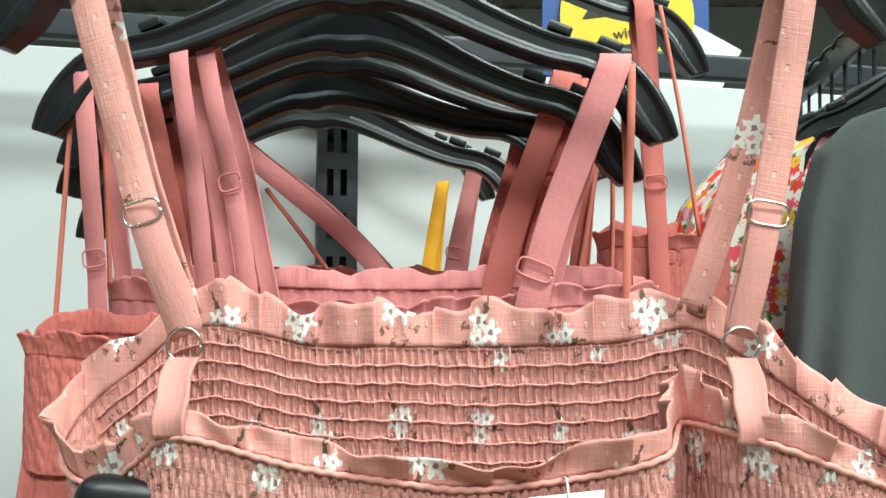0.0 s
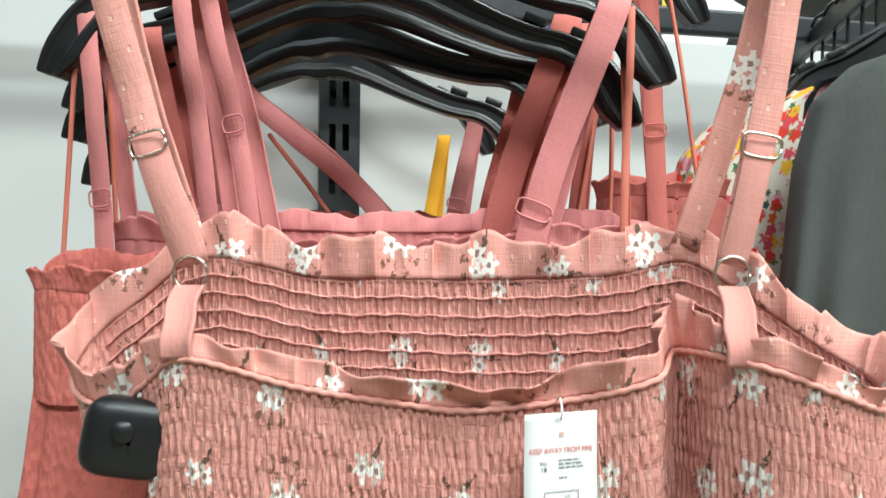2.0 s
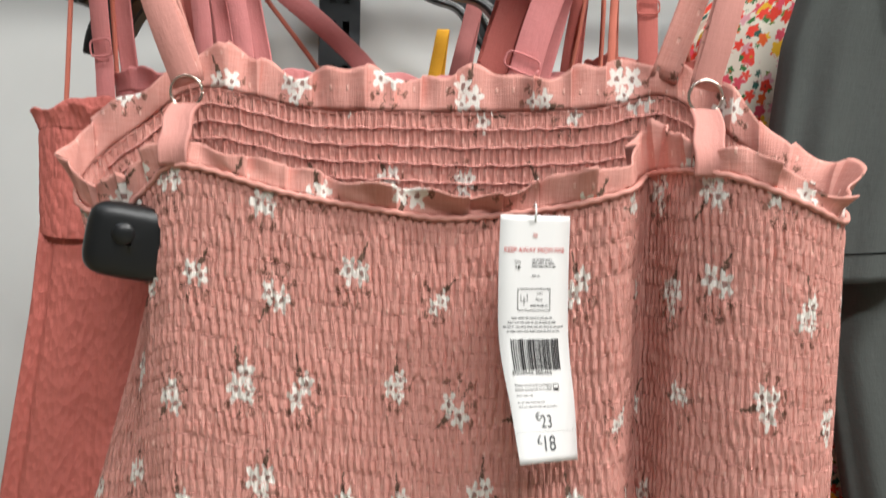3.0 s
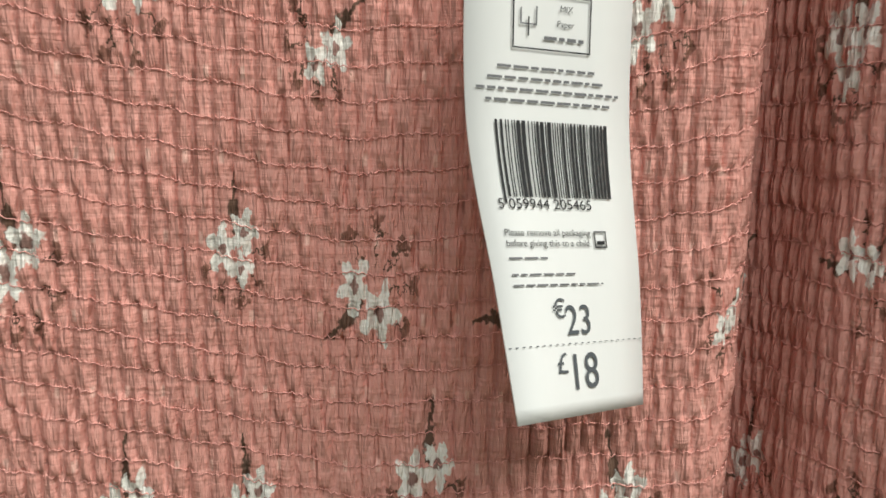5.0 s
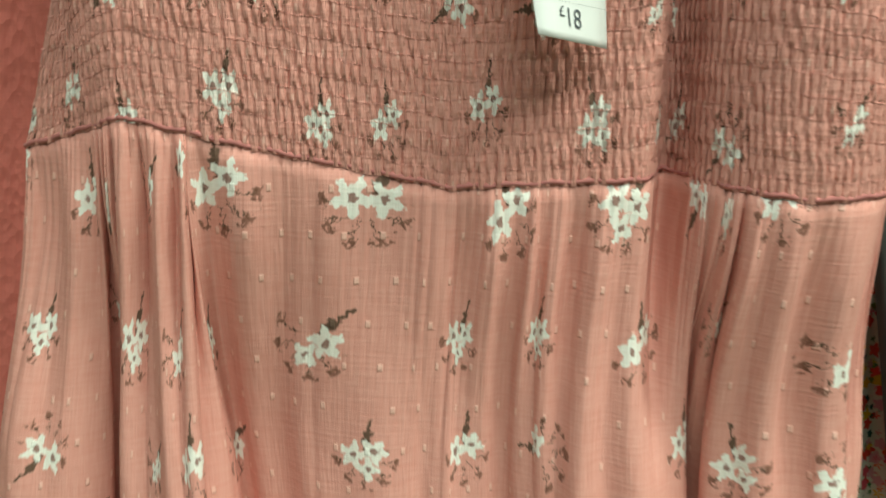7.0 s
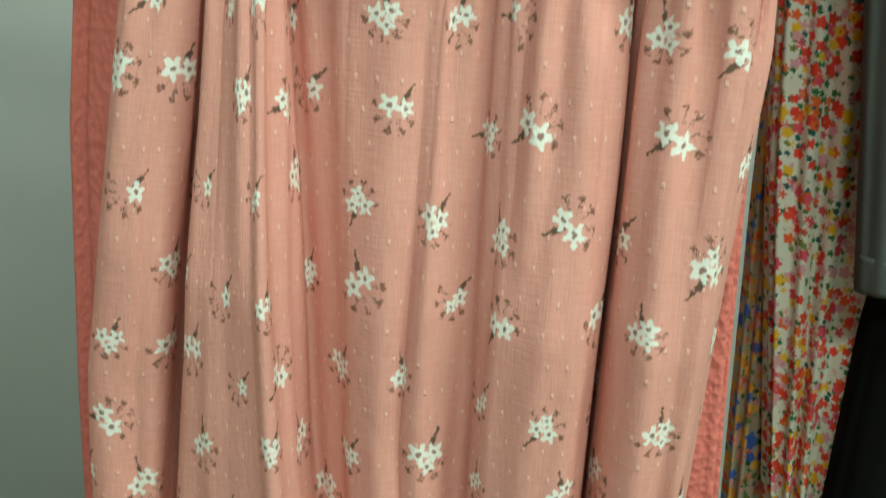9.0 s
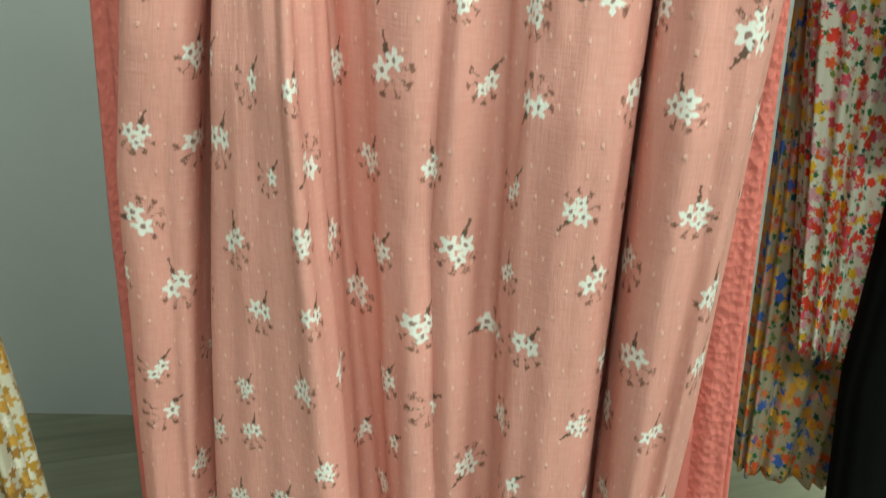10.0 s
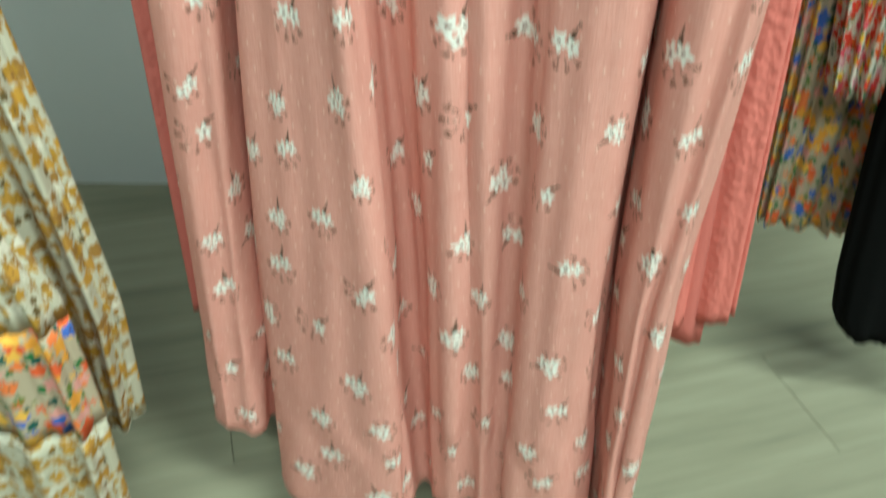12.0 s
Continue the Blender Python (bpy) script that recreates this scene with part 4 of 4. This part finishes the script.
    for a0, a1, b0, b1 in ((0.0245, 0.0275, 0.0798, 0.0801), (0.0245, 0.0275, 0.0829, 0.0832), (0.0245, 0.0248, 0.0798, 0.0832), (0.0272, 0.0275, 0.0798, 0.0832), (0.0251, 0.0269, 0.0818, 0.0825)):
        tag_bar("chip_mark", a0, a1, b0, b1, PRINT, t)
    small_line(0.0042, 0.0130, 0.0850, 0.0855, t)
    small_line(0.0042, 0.0188, 0.0882, 0.0887, t)
    small_line(0.0042, 0.0255, 0.0903, 0.0908, t)
    GREYPRINT = speckled("grey_print", (0.09, 0.10, 0.11), 0.6, 300.0, 0.1)
    tag_print("price_text", "\u20ac", 0.0122, 0.0970, 0.0052, GREYPRINT, t)
    tag_print("price_text", "23", 0.0150, 0.1005, 0.0085, GREYPRINT, t, 0.8)
    for k in range(22):
        tag_bar("perforation", 0.0008 + k * 0.0016, 0.0014 + k * 0.0016, 0.1022, 0.1024, GREYPRINT, t)
    tag_print("price_text", "\u00a3", 0.0115, 0.1080, 0.0058, GREYPRINT, t)
    tag_print("price_text", "18", 0.0143, 0.1115, 0.0104, GREYPRINT, t, 0.8)
    return t


swing_tag()


# ---- security tag clipped to the side of the bodice ----
def security_tag():
    c = Vector((-0.1265, 0.005, 1.347))
    t = thing("security_tag", c, "black plastic security tag clipped to the rose dress", "security tag")
    m = Matrix.Translation(c) @ Matrix.Rotation(radians(11), 4, "Y") @ Matrix.Rotation(radians(16), 4, "Z")
    V, F, K = [], [], 40
    rings = ((-0.0086, 0.06), (-0.0085, 0.35), (-0.0080, 0.62), (-0.0070, 0.82), (-0.0050, 0.94), (-0.002, 1.0), (0.004, 0.98), (0.0075, 0.86), (0.008, 0.5))
    for yy, sc in rings:
        for q in range(K):
            c1, s1 = math.cos(q * 6.28319 / K), math.sin(q * 6.28319 / K)
            V.append(m @ Vector((0.0208 * sc * math.copysign(abs(c1) ** 0.5, c1), yy, 0.0182 * sc * math.copysign(abs(s1) ** 0.5, s1))))
    for i in range(len(rings) - 1):
        for q in range(K):
            F.append((i * K + q, i * K + (q + 1) % K, (i + 1) * K + (q + 1) % K, (i + 1) * K + q))
    F += [tuple(range(K)), tuple((len(rings) - 1) * K + q for q in range(K))]
    mesh_ob("shell", V, F, PLASTIC, t)
    bm = bmesh.new()
    bmesh.ops.create_uvsphere(bm, u_segments=24, v_segments=12, radius=0.0056)
    bmesh.ops.scale(bm, vec=(1, 0.55, 1), verts=bm.verts)
    bmesh.ops.transform(bm, matrix=m @ Matrix.Translation((-0.003, -0.0076, 0.004)), verts=bm.verts)
    me = bpy.data.meshes.new("dome")
    bm.to_mesh(me)
    bm.free()
    me.polygons.foreach_set("use_smooth", [True] * len(me.polygons))
    me.materials.append(PLASTIC)
    hang(new("dome", me), t)
    tube("pin", [m @ Vector((0, 0.005, 0)), m @ Vector((0.012, 0.022, 0))], 0.0012, NICKEL, t, k=6)


security_tag()


# ---- garments hung behind and beside ----
def shell(rows, yc, depth, fold, waves, seed, n=220, nv=70, fold_low=1.0, lean=0.0):
    """A hanging tube of cloth through rows of (height, left, right), rippled by folds."""
    zs = np.array([r[0] for r in rows][::-1])
    zz = np.linspace(rows[0][0], rows[-1][0], nv)
    xl, xr = np.interp(zz, zs, [r[1] for r in rows][::-1]), np.interp(zz, zs, [r[2] for r in rows][::-1])
    th = np.linspace(0, 2 * np.pi, n + 1)
    P = np.zeros((nv, n + 1, 3))
    rng = np.random.RandomState(seed)
    ph = rng.rand(4) * 6.28
    for i in range(nv):
        v = i / (nv - 1)
        c, hw = (xl[i] + xr[i]) / 2, (xr[i] - xl[i]) / 2
        cs, sn = np.cos(th), np.sin(th)
        x = c + hw * np.sign(cs) * np.abs(cs) ** 0.75
        y = yc + depth * np.sign(sn) * np.abs(sn) ** 0.65
        f = fold * (0.25 + 0.75 * v * fold_low) * (np.sin(waves * th + 1.5 * np.sin(3 * th + ph[0]) + 0.8 * v) + 0.5 * np.sin(waves * 1.7 * th + ph[1]))
        P[i, :, 0] = x + f * 0.4 * cs
        P[i, :, 1] = y + f * np.sign(sn) * np.abs(sn) ** 0.3
        P[i, :, 2] = zz[i] + lean * (x - c) + 0.004 * v * np.sin(2 * th + ph[2])
    P[:, -1] = P[:, 0]
    mid = P[nv * 2 // 3, :, :2]
    run = np.concatenate([[0], np.cumsum(np.linalg.norm(np.diff(mid, axis=0), axis=1))])
    UV = np.stack([np.broadcast_to(run, P.shape[:2]), P[..., 2]], -1)
    return P, UV


def back_dress(label, rows, yc, mat, seed, top_frill=True, waist=1.24, depth=0.024, slope=0.0):
    """A strappy dress: shirred bodice, frill and skirt as parts."""
    t = thing("strappy_dress", ((rows[0][1] + rows[0][2]) / 2, yc, rows[-1][0]), label, "dress", "dresses on the arms")
    zs = [r[0] for r in rows][::-1]
    at = lambda z, k: float(np.interp(z, zs, [r[k] for r in rows][::-1]))
    l, r, z0 = rows[0][1], rows[0][2], rows[0][0]
    plan = [(l, yc + 0.01, z0), (l + 0.012, yc - depth * 0.7, z0 + 0.003), (l + 0.06, yc - depth, z0), ((l + r) / 2, yc - depth, z0 - 0.012), (r - 0.06, yc - depth, z0), (r - 0.012, yc - depth * 0.7, z0 + 0.002),
            (r, yc + 0.01, z0), (r - 0.02, yc + depth, z0 + 0.012), ((l + r) / 2, yc + depth, z0 + 0.010), (l + 0.02, yc + depth, z0 + 0.012)]
    P, UV, c, s, out, _ = smock(plan, waist, 0.0022, 0.012, 0.0075, 0.0032, 5, seed, 1.5)
    grid("bodice", P, UV, mat, t)
    if top_frill:
        F, FU = frill(c, s, out, 0.018, 0.0018, seed * 0.7, np.full(len(s), 0.004))
        grid("frill", F, FU, mat, t, thick=0.0008)
    low = [(waist + 0.003, at(waist, 1), at(waist, 2))] + [q for q in rows if q[0] < waist - 0.01]
    S, SU = shell(low, yc, depth, 0.007, 17, seed)
    S[..., 2] += slope * (S[..., 0] - S[..., 0].mean()) * np.linspace(0, 1, len(S))[:, None]
    grid("skirt", S, SU, mat, t, thick=0.0008)
    return t


CORAL_DRESS = back_dress("coral red seersucker strappy dress with frilled smocked bodice", [(1.405, -0.238, 0.172), (1.36, -0.234, 0.175), (1.30, -0.242, 0.19), (1.18, -0.264, 0.215), (0.98, -0.281, 0.245), (0.745, -0.285, 0.270), (0.335, -0.280, 0.318)], 0.125, CORAL, 3, waist=1.345, slope=0.2)
LP, LU = shell([(0.60, 0.185, 0.270), (0.362, 0.225, 0.296)], 0.127, 0.014, 0.003, 5, 61, 80, 12)
grid("lining", LP, LU, CORAL_DEEP, CORAL_DRESS, "darker coral lining below the hem", 0.0008)
DUSTY_DRESS = back_dress("dusty pink cotton strappy dress on a black hanger", [(1.435, -0.215, 0.140), (1.2, -0.19, 0.14), (0.43, -0.17, 0.245)], 0.182, DUSTY, 5)
PLUM_DRESS = back_dress("deep coral cotton strappy dress behind the pink ones", [(1.437, -0.200, 0.145), (1.2, -0.18, 0.13), (0.6, -0.16, 0.2)], 0.240, CORAL_DEEP, 7)
TALL_DRESS = back_dress("coral strappy dress hung higher than its neighbours", [(1.478, 0.135, 0.245), (1.2, 0.06, 0.22), (0.55, 0.0, 0.20)], 0.345, CORAL_DEEP, 9, waist=1.30)
SPOT_DRESS = back_dress("plum pink spotted dress near the wall", [(1.432, -0.18, 0.10), (1.2, -0.18, 0.10), (0.6, -0.2, 0.12)], 0.48, PLUM, 11)
MUSTARD_DRESS = back_dress("mustard yellow strappy dress hung beside the display wall", [(1.425, -0.24, 0.03), (1.2, -0.24, 0.03), (0.6, -0.26, 0.05)], 0.565, MUSTARD, 13)


def hung_strap(parent, mat, y, top, low, width, wide_y=0.016, slider=0.0, name="shoulder_strap"):
    """A strap that folds over its hanger: the front run, the fold, and the run down the back."""
    (tx, tz), (lx, lz) = top, low
    pts = [(lx, y - 0.014, lz - 0.02), (lx * 0.7 + tx * 0.3, y - 0.0135, lz * 0.7 + tz * 0.3), (tx + (lx - tx) * 0.09, y - wide_y * 0.8, tz + (lz - tz) * 0.09), (tx, y - wide_y * 0.4, tz + 0.003), (tx, y + wide_y * 0.4, tz + 0.003), (tx + (lx - tx) * 0.1, y + wide_y * 0.75, tz + (lz - tz) * 0.1),
           (lx * 0.5 + tx * 0.5 + 0.004, y + 0.014, lz * 0.5 + tz * 0.5), (lx + 0.008, y + 0.012, lz - 0.02)]
    ribbon(name, pts, width, 0.0014, mat, parent, n=44, wave=0.0005, seed=tx * 50)
    if slider:
        f = slider
        c = (lx * (1 - f) + tx * f, y - 0.0165, lz * (1 - f) + tz * f)
        ring("slider", c, width * 0.56, 0.0055, 0.0007, NICKEL if mat is STRAP else mat, parent, square=0.7, turn=math.atan2(-(tx - lx), tz - lz))


def cord(parent, y, top, low):
    tube("hanging_cord", [(top[0], y, top[1]), ((top[0] + low[0]) / 2 + 0.001, y - 0.003, (top[1] + low[1]) / 2), (low[0], y - 0.002, low[1])], 0.0018, CORD, parent, n=14, k=6)


hung_strap(DUSTY_DRESS, DUSTY, 0.170, (-0.226, 1.590), (-0.209, 1.423), 0.0125, slider=0.25)
hung_strap(DUSTY_DRESS, DUSTY, 0.170, (-0.164, 1.600), (-0.141, 1.453), 0.0120)
hung_strap(DUSTY_DRESS, DUSTY, 0.178, (-0.150, 1.604), (-0.115, 1.449), 0.0125, slider=0.42)
hung_strap(DUSTY_DRESS, DUSTY, 0.166, (0.116, 1.592), (0.060, 1.447), 0.0200, slider=0.08)
hung_strap(DUSTY_DRESS, CORD, 0.170, (0.126, 1.588), (0.121, 1.447), 0.0050)
cord(CORAL_DRESS, 0.165, (-0.236, 1.560), (-0.243, 1.405))
cord(CORAL_DRESS, 0.185, (-0.224, 1.560), (-0.214, 1.420))
hung_strap(PLUM_DRESS, CORAL_DEEP, 0.222, (-0.205, 1.590), (-0.174, 1.457), 0.0140)
hung_strap(PLUM_DRESS, PLUM, 0.230, (-0.190, 1.592), (-0.150, 1.450), 0.0110)
hung_strap(PLUM_DRESS, DUSTY, 0.250, (-0.153, 1.556), (-0.015, 1.441), 0.0150, slider=0.06)
hung_strap(PLUM_DRESS, CORAL_DEEP, 0.218, (0.092, 1.596), (0.039, 1.450), 0.0200)
hung_strap(PLUM_DRESS, CORAL, 0.226, (0.106, 1.592), (0.063, 1.451), 0.0170, slider=0.5)
hung_strap(PLUM_DRESS, CORAL_DEEP, 0.262, (0.120, 1.578), (0.100, 1.447), 0.0120)
cord(PLUM_DRESS, 0.250, (0.118, 1.545), (0.101, 1.445))
cord(PLUM_DRESS, 0.246, (0.128, 1.580), (0.127, 1.445))
cord(PLUM_DRESS, 0.246, (-0.128, 1.520), (-0.070, 1.445))
hung_strap(SPOT_DRESS, CORAL, 0.300, (0.064, 1.560), (0.032, 1.446), 0.0150)
hung_strap(SPOT_DRESS, PLUM, 0.480, (0.031, 1.580), (0.000, 1.443), 0.0165, slider=0.28)
hung_strap(MUSTARD_DRESS, MUSTARD, 0.590, (-0.009, 1.566), (-0.030, 1.442), 0.0145)
hung_strap(MUSTARD_DRESS, MUSTARD, 0.590, (-0.262, 1.560), (-0.23, 1.442), 0.0145)
hung_strap(TALL_DRESS, CORAL_DEEP, 0.330, (0.168, 1.688), (0.180, 1.451), 0.0165, slider=0.35)
cord(TALL_DRESS, 0.312, (0.180, 1.680), (0.210, 1.489))

for hx, hy, hz, hh, ht, hl in ((-0.050, 0.168, 1.652, 0.208, 1, 0.6), (-0.062, 0.212, 1.634, 0.208, -3, 2.0), (-0.078, 0.250, 1.630, 0.208, 4, -2.5), (-0.104, 0.290, 1.612, 0.208, -5, -5.5),
                               (0.022, 0.330, 1.742, 0.208, 4, 1.0), (-0.118, 0.385, 1.616, 0.205, 2, -0.5), (-0.130, 0.590, 1.668, 0.190, 6, 3.0)):
    hanger((hx, hy, hz), hh, ht, hl)


def shift(P, dx, dy=0.0):
    P[..., 0] += dx
    P[..., 1] += dy
    return P


def printed_dress():
    t = thing("printed_dress", (0.52, 0.42, 0.40), "white dress printed all over with red and yellow flowers", "dress", "dresses on the arms")
    P, UV = shell([(1.612, 0.40, 0.47), (1.600, 0.35, 0.52), (1.570, 0.30, 0.58), (1.50, 0.27, 0.62), (1.25, 0.285, 0.62), (0.95, 0.335, 0.62), (0.54, 0.420, 0.55)], 0.40, 0.034, 0.007, 15, 21)
    grid("bodice", P, UV, MEADOW, t, thick=0.0008)
    P, UV = shell([(1.585, 0.315, 0.36), (1.565, 0.255, 0.36), (1.52, 0.215, 0.355), (1.44, 0.195, 0.345), (1.36, 0.205, 0.335), (1.31, 0.235, 0.33)], 0.375, 0.034, 0.009, 11, 22, 120, 40)
    grid("sleeve", P, UV, MEADOW, t, thick=0.0008)
    P, UV = shell([(1.20, 0.31, 0.52), (0.9, 0.34, 0.53), (0.63, 0.372, 0.55), (0.31, 0.412, 0.54)], 0.455, 0.026, 0.009, 13, 23)
    grid("underskirt", P, UV, GARDEN, t, "orange and blue flowered layer", 0.0008)
    return t


printed_dress()
hanger((0.436, 0.40, 1.640), 0.19, -12, 0, "black plastic hanger carrying the flowered dress", arm_z=1.742)


def tee():
    t = thing("grey_top", (0.56, 0.30, 0.92), "charcoal grey cotton jersey top with short sleeves", "top", "tops on the arm")
    P, UV = shell([(1.618, 0.415, 0.50), (1.606, 0.40, 0.55), (1.585, 0.37, 0.60), (1.54, 0.348, 0.63), (1.25, 0.335, 0.64), (0.857, 0.419, 0.66)], 0.315, 0.026, 0.004, 7, 31)
    grid("body", P, UV, GREY, t, thick=0.001)
    P, UV = shell([(1.598, 0.375, 0.43), (1.580, 0.322, 0.43), (1.552, 0.293, 0.425), (1.50, 0.279, 0.415), (1.40, 0.270, 0.395), (1.310, 0.268, 0.380)], 0.285, 0.020, 0.0035, 6, 32, 140, 50)
    sl = grid("sleeve", P, UV, GREY, t, thick=0.001)
    e = P[-5]
    tube("cuff_stitch", e[::2] + np.array([0, -0.0008, 0]), 0.0006, INK, sl, k=4)
    tube("shoulder_seam", [(0.36, 0.264, 1.588), (0.345, 0.262, 1.56), (0.350, 0.263, 1.51)], 0.0012, INK, t, n=12, k=5)
    P2, UV2 = shell([(0.888, 0.4115, 0.662), (0.853, 0.4195, 0.664)], 0.3145, 0.0275, 0.003, 7, 31, 220, 8)
    grid("hem_band", P2, UV2, GREY, t, thick=0.001)
    return t


tee()
hanger((0.424, 0.312, 1.640), 0.15, -18, 0, "black plastic hanger carrying the grey top", arm_z=1.742)


def trousers():
    t = thing("black_trousers", (0.56, 0.36, 0.33), "black cotton trousers hanging below the grey top", "trousers", "tops on the arm")
    for k, (a, b) in enumerate(((0.462, 0.58), (0.585, 0.69))):
        P, UV = shell([(1.15, a - 0.01, b - 0.03), (0.8, a - 0.015, b - 0.02), (0.535, a, b), (0.316, a + 0.037, b + 0.04), (0.245, a + 0.055, b + 0.035), (0.218, a + 0.085, b + 0.01)], 0.350, 0.032, 0.004, 6, 41 + k, 140, 50)
        grid("leg", P, UV, INK, t, thick=0.001)
    block("waistband", (0.22, 0.05, 0.04), INK, Matrix.Translation((0.553, 0.352, 1.16)), t, bevel=0.008)
    return t


trousers()
for ky, kt in ((0.46, -48), (0.505, -40), (0.55, -52), (0.60, -44), (0.65, -50), (0.70, -42), (0.75, -47)):
    hanger((0.4485 + (ky - 0.5) * 0.1405, ky, 1.628), 0.19, kt, 0, arm_z=1.742)


def clip_tag():
    t = thing("size_clip", (0.43, 0.34, 1.63), "small white and turquoise clip on a hanger", "size clip")
    block("clip", (0.07, 0.004, 0.006), CARD, Matrix.Translation((0.415, 0.345, 1.628)) @ Matrix.Rotation(radians(-32), 4, "Y"), t, bevel=0.001)
    block("marker", (0.010, 0.006, 0.012), speckled("turquoise_plastic", (0.02, 0.35, 0.40), 0.4, 200.0, 0.1), Matrix.Translation((0.405, 0.349, 1.636)), t, bevel=0.001)


clip_tag()


def ochre_dress():
    t = thing("long_dress", (-0.45, -0.04, 0.40), "cream dress printed with ochre paisley and flowers", "dress", "dresses on the arms")
    P, UV = shell([(1.50, -0.60, -0.44), (1.2, -0.60, -0.40), (0.95, -0.62, -0.345), (0.76, -0.63, -0.314), (0.60, -0.64, -0.290), (0.42, -0.65, -0.272), (0.265, -0.65, -0.278)], -0.035, 0.030, 0.010, 15, 51)
    grid("skirt", P, UV, OCHRE, t, thick=0.0008)
    tube("hem_roll", P[-1][::2], 0.0012, OCHRE, t, k=5)
    for sx in (-0.57, -0.47):
        ribbon("shoulder_strap", [(sx, -0.04, 1.49), (sx, -0.042, 1.56), (sx, -0.03, 1.612), (sx, -0.015, 1.56), (sx, -0.02, 1.49)], 0.02, 0.002, OCHRE, t, n=24)
    t2 = thing("long_dress", (-0.5, -0.12, 0.2), "cream dress with bands of orange and blue flowers", "dress", "dresses on the arms")
    P, UV = shell([(1.45, -0.62, -0.46), (1.0, -0.64, -0.40), (0.70, -0.66, -0.325), (0.575, -0.66, -0.288), (0.50, -0.67, -0.266), (0.346, -0.67, -0.260), (0.19, -0.68, -0.264)], -0.115, 0.028, 0.009, 15, 52)
    k, m = 54, 61
    grid("skirt", P[:k], UV[:k], OCHRE, t2, thick=0.0008)
    grid("flower_band", P[k - 1:m], UV[k - 1:m], GARDEN, t2, "band of orange and blue flowers", 0.0008)
    grid("flounce", P[m - 1:] + np.array([0.0, -0.002, 0]), UV[m - 1:], OCHRE, t2, "ochre patterned lower tier", 0.0008)
    for sx in (-0.59, -0.49):
        ribbon("shoulder_strap", [(sx, -0.12, 1.44), (sx, -0.122, 1.54), (sx, -0.11, 1.60), (sx, -0.10, 1.54), (sx, -0.105, 1.44)], 0.02, 0.002, GARDEN, t2, n=24)


ochre_dress()
for ky, kz in ((-0.03, 1.652), (-0.11, 1.640)):
    kx = -0.155 - 0.52 * math.cos(radians(TURN)) + (0.70 - 0.52 * math.sin(radians(TURN)) - ky) * math.tan(radians(TURN))
    hanger((kx - 0.01, ky, kz), 0.20, 0, 0, "black plastic hanger carrying a long patterned dress", arm_z=1.72)


# ---- offer sign above the rail ----
def sign():
    c = Vector((0.262, 0.88, 1.850))
    t = thing("offer_sign", c, "blue and white offer board with a yellow disc", "sign")
    m = Matrix.Translation(c) @ Matrix.Rotation(radians(4), 4, "Z")
    block("board", (0.26, 0.006, 0.20), BLUE, m @ Matrix.Translation((0.0, 0.004, 0.02)), t, bevel=0.001)
    block("white_corner", (0.15, 0.004, 0.12), CARD, m @ Matrix.Translation((0.085, -0.001, -0.055)) @ Matrix.Rotation(radians(28), 4, "Y"), t, bevel=0.001)
    bm = bmesh.new()
    bmesh.ops.create_cone(bm, cap_ends=True, segments=64, radius1=0.104, radius2=0.104, depth=0.003)
    bmesh.ops.transform(bm, matrix=m @ Matrix.Translation((0.0, -0.0055, 0.012)) @ Matrix.Rotation(radians(90), 4, "X"), verts=bm.verts)
    me = bpy.data.meshes.new("disc")
    bm.to_mesh(me)
    bm.free()
    me.materials.append(YELLOW)
    hang(new("disc", me), t)
    for text, size, x, z in (("25", 0.085, -0.030, 0.012), ("%", 0.036, 0.022, 0.046), ("with", 0.024, 0.0, -0.022), ("Prices", 0.026, 0.0, -0.070)):
        cu = bpy.data.curves.new("lettering", "FONT")
        cu.body, cu.size, cu.align_x, cu.extrude = text, size, "CENTER", 0.0003
        ob = new("lettering", cu)
        bpy.context.view_layer.update()
        mt = bpy.data.meshes.new_from_object(ob.evaluated_get(bpy.context.evaluated_depsgraph_get()))
        bpy.data.objects.remove(ob)
        mt.transform(m @ Matrix.Translation((x, -0.0085, z)) @ Matrix.Rotation(radians(-8), 4, "Y") @ Matrix.Rotation(radians(90), 4, "X"))
        mt.materials.clear()
        mt.materials.append(PRINT)
        hang(new("lettering", mt), t)
    block("word_bar", (0.092, 0.001, 0.012), PRINT, m @ Matrix.Translation((0.002, -0.0085, -0.038)) @ Matrix.Rotation(radians(-8), 4, "Y"), t, bevel=0)
    for px in (-0.09, 0.09):
        block("bracket", (0.012, 0.004, 0.14), STEEL, m @ Matrix.Translation((px, 0.012, -0.11)), t, bevel=0.001)


sign()

# ---- floor planks ----
PL = bpy.data.meshes.new("plank")
bm = bmesh.new()
bmesh.ops.create_cube(bm, size=1)
bmesh.ops.scale(bm, vec=(1.2172, 0.1821, 0.006), verts=bm.verts)
bmesh.ops.bevel(bm, geom=[e for e in bm.edges if all(v.co.z > 0 for v in e.verts)], offset=0.0005, segments=1, affect="EDGES")
bm.to_mesh(PL)
bm.free()
PL.materials.append(PLANK)
for r in range(-10, 11):
    for q in range(-3, 4):
        ob = hang(new("plank", PL), floor)
        ob.matrix_basis = Matrix.Rotation(radians(27), 4, "Z") @ Matrix.Translation((q * 1.218 + (r * 0.43) % 1.218, r * 0.1825 + 0.05, FLOOR_Z - 0.003))
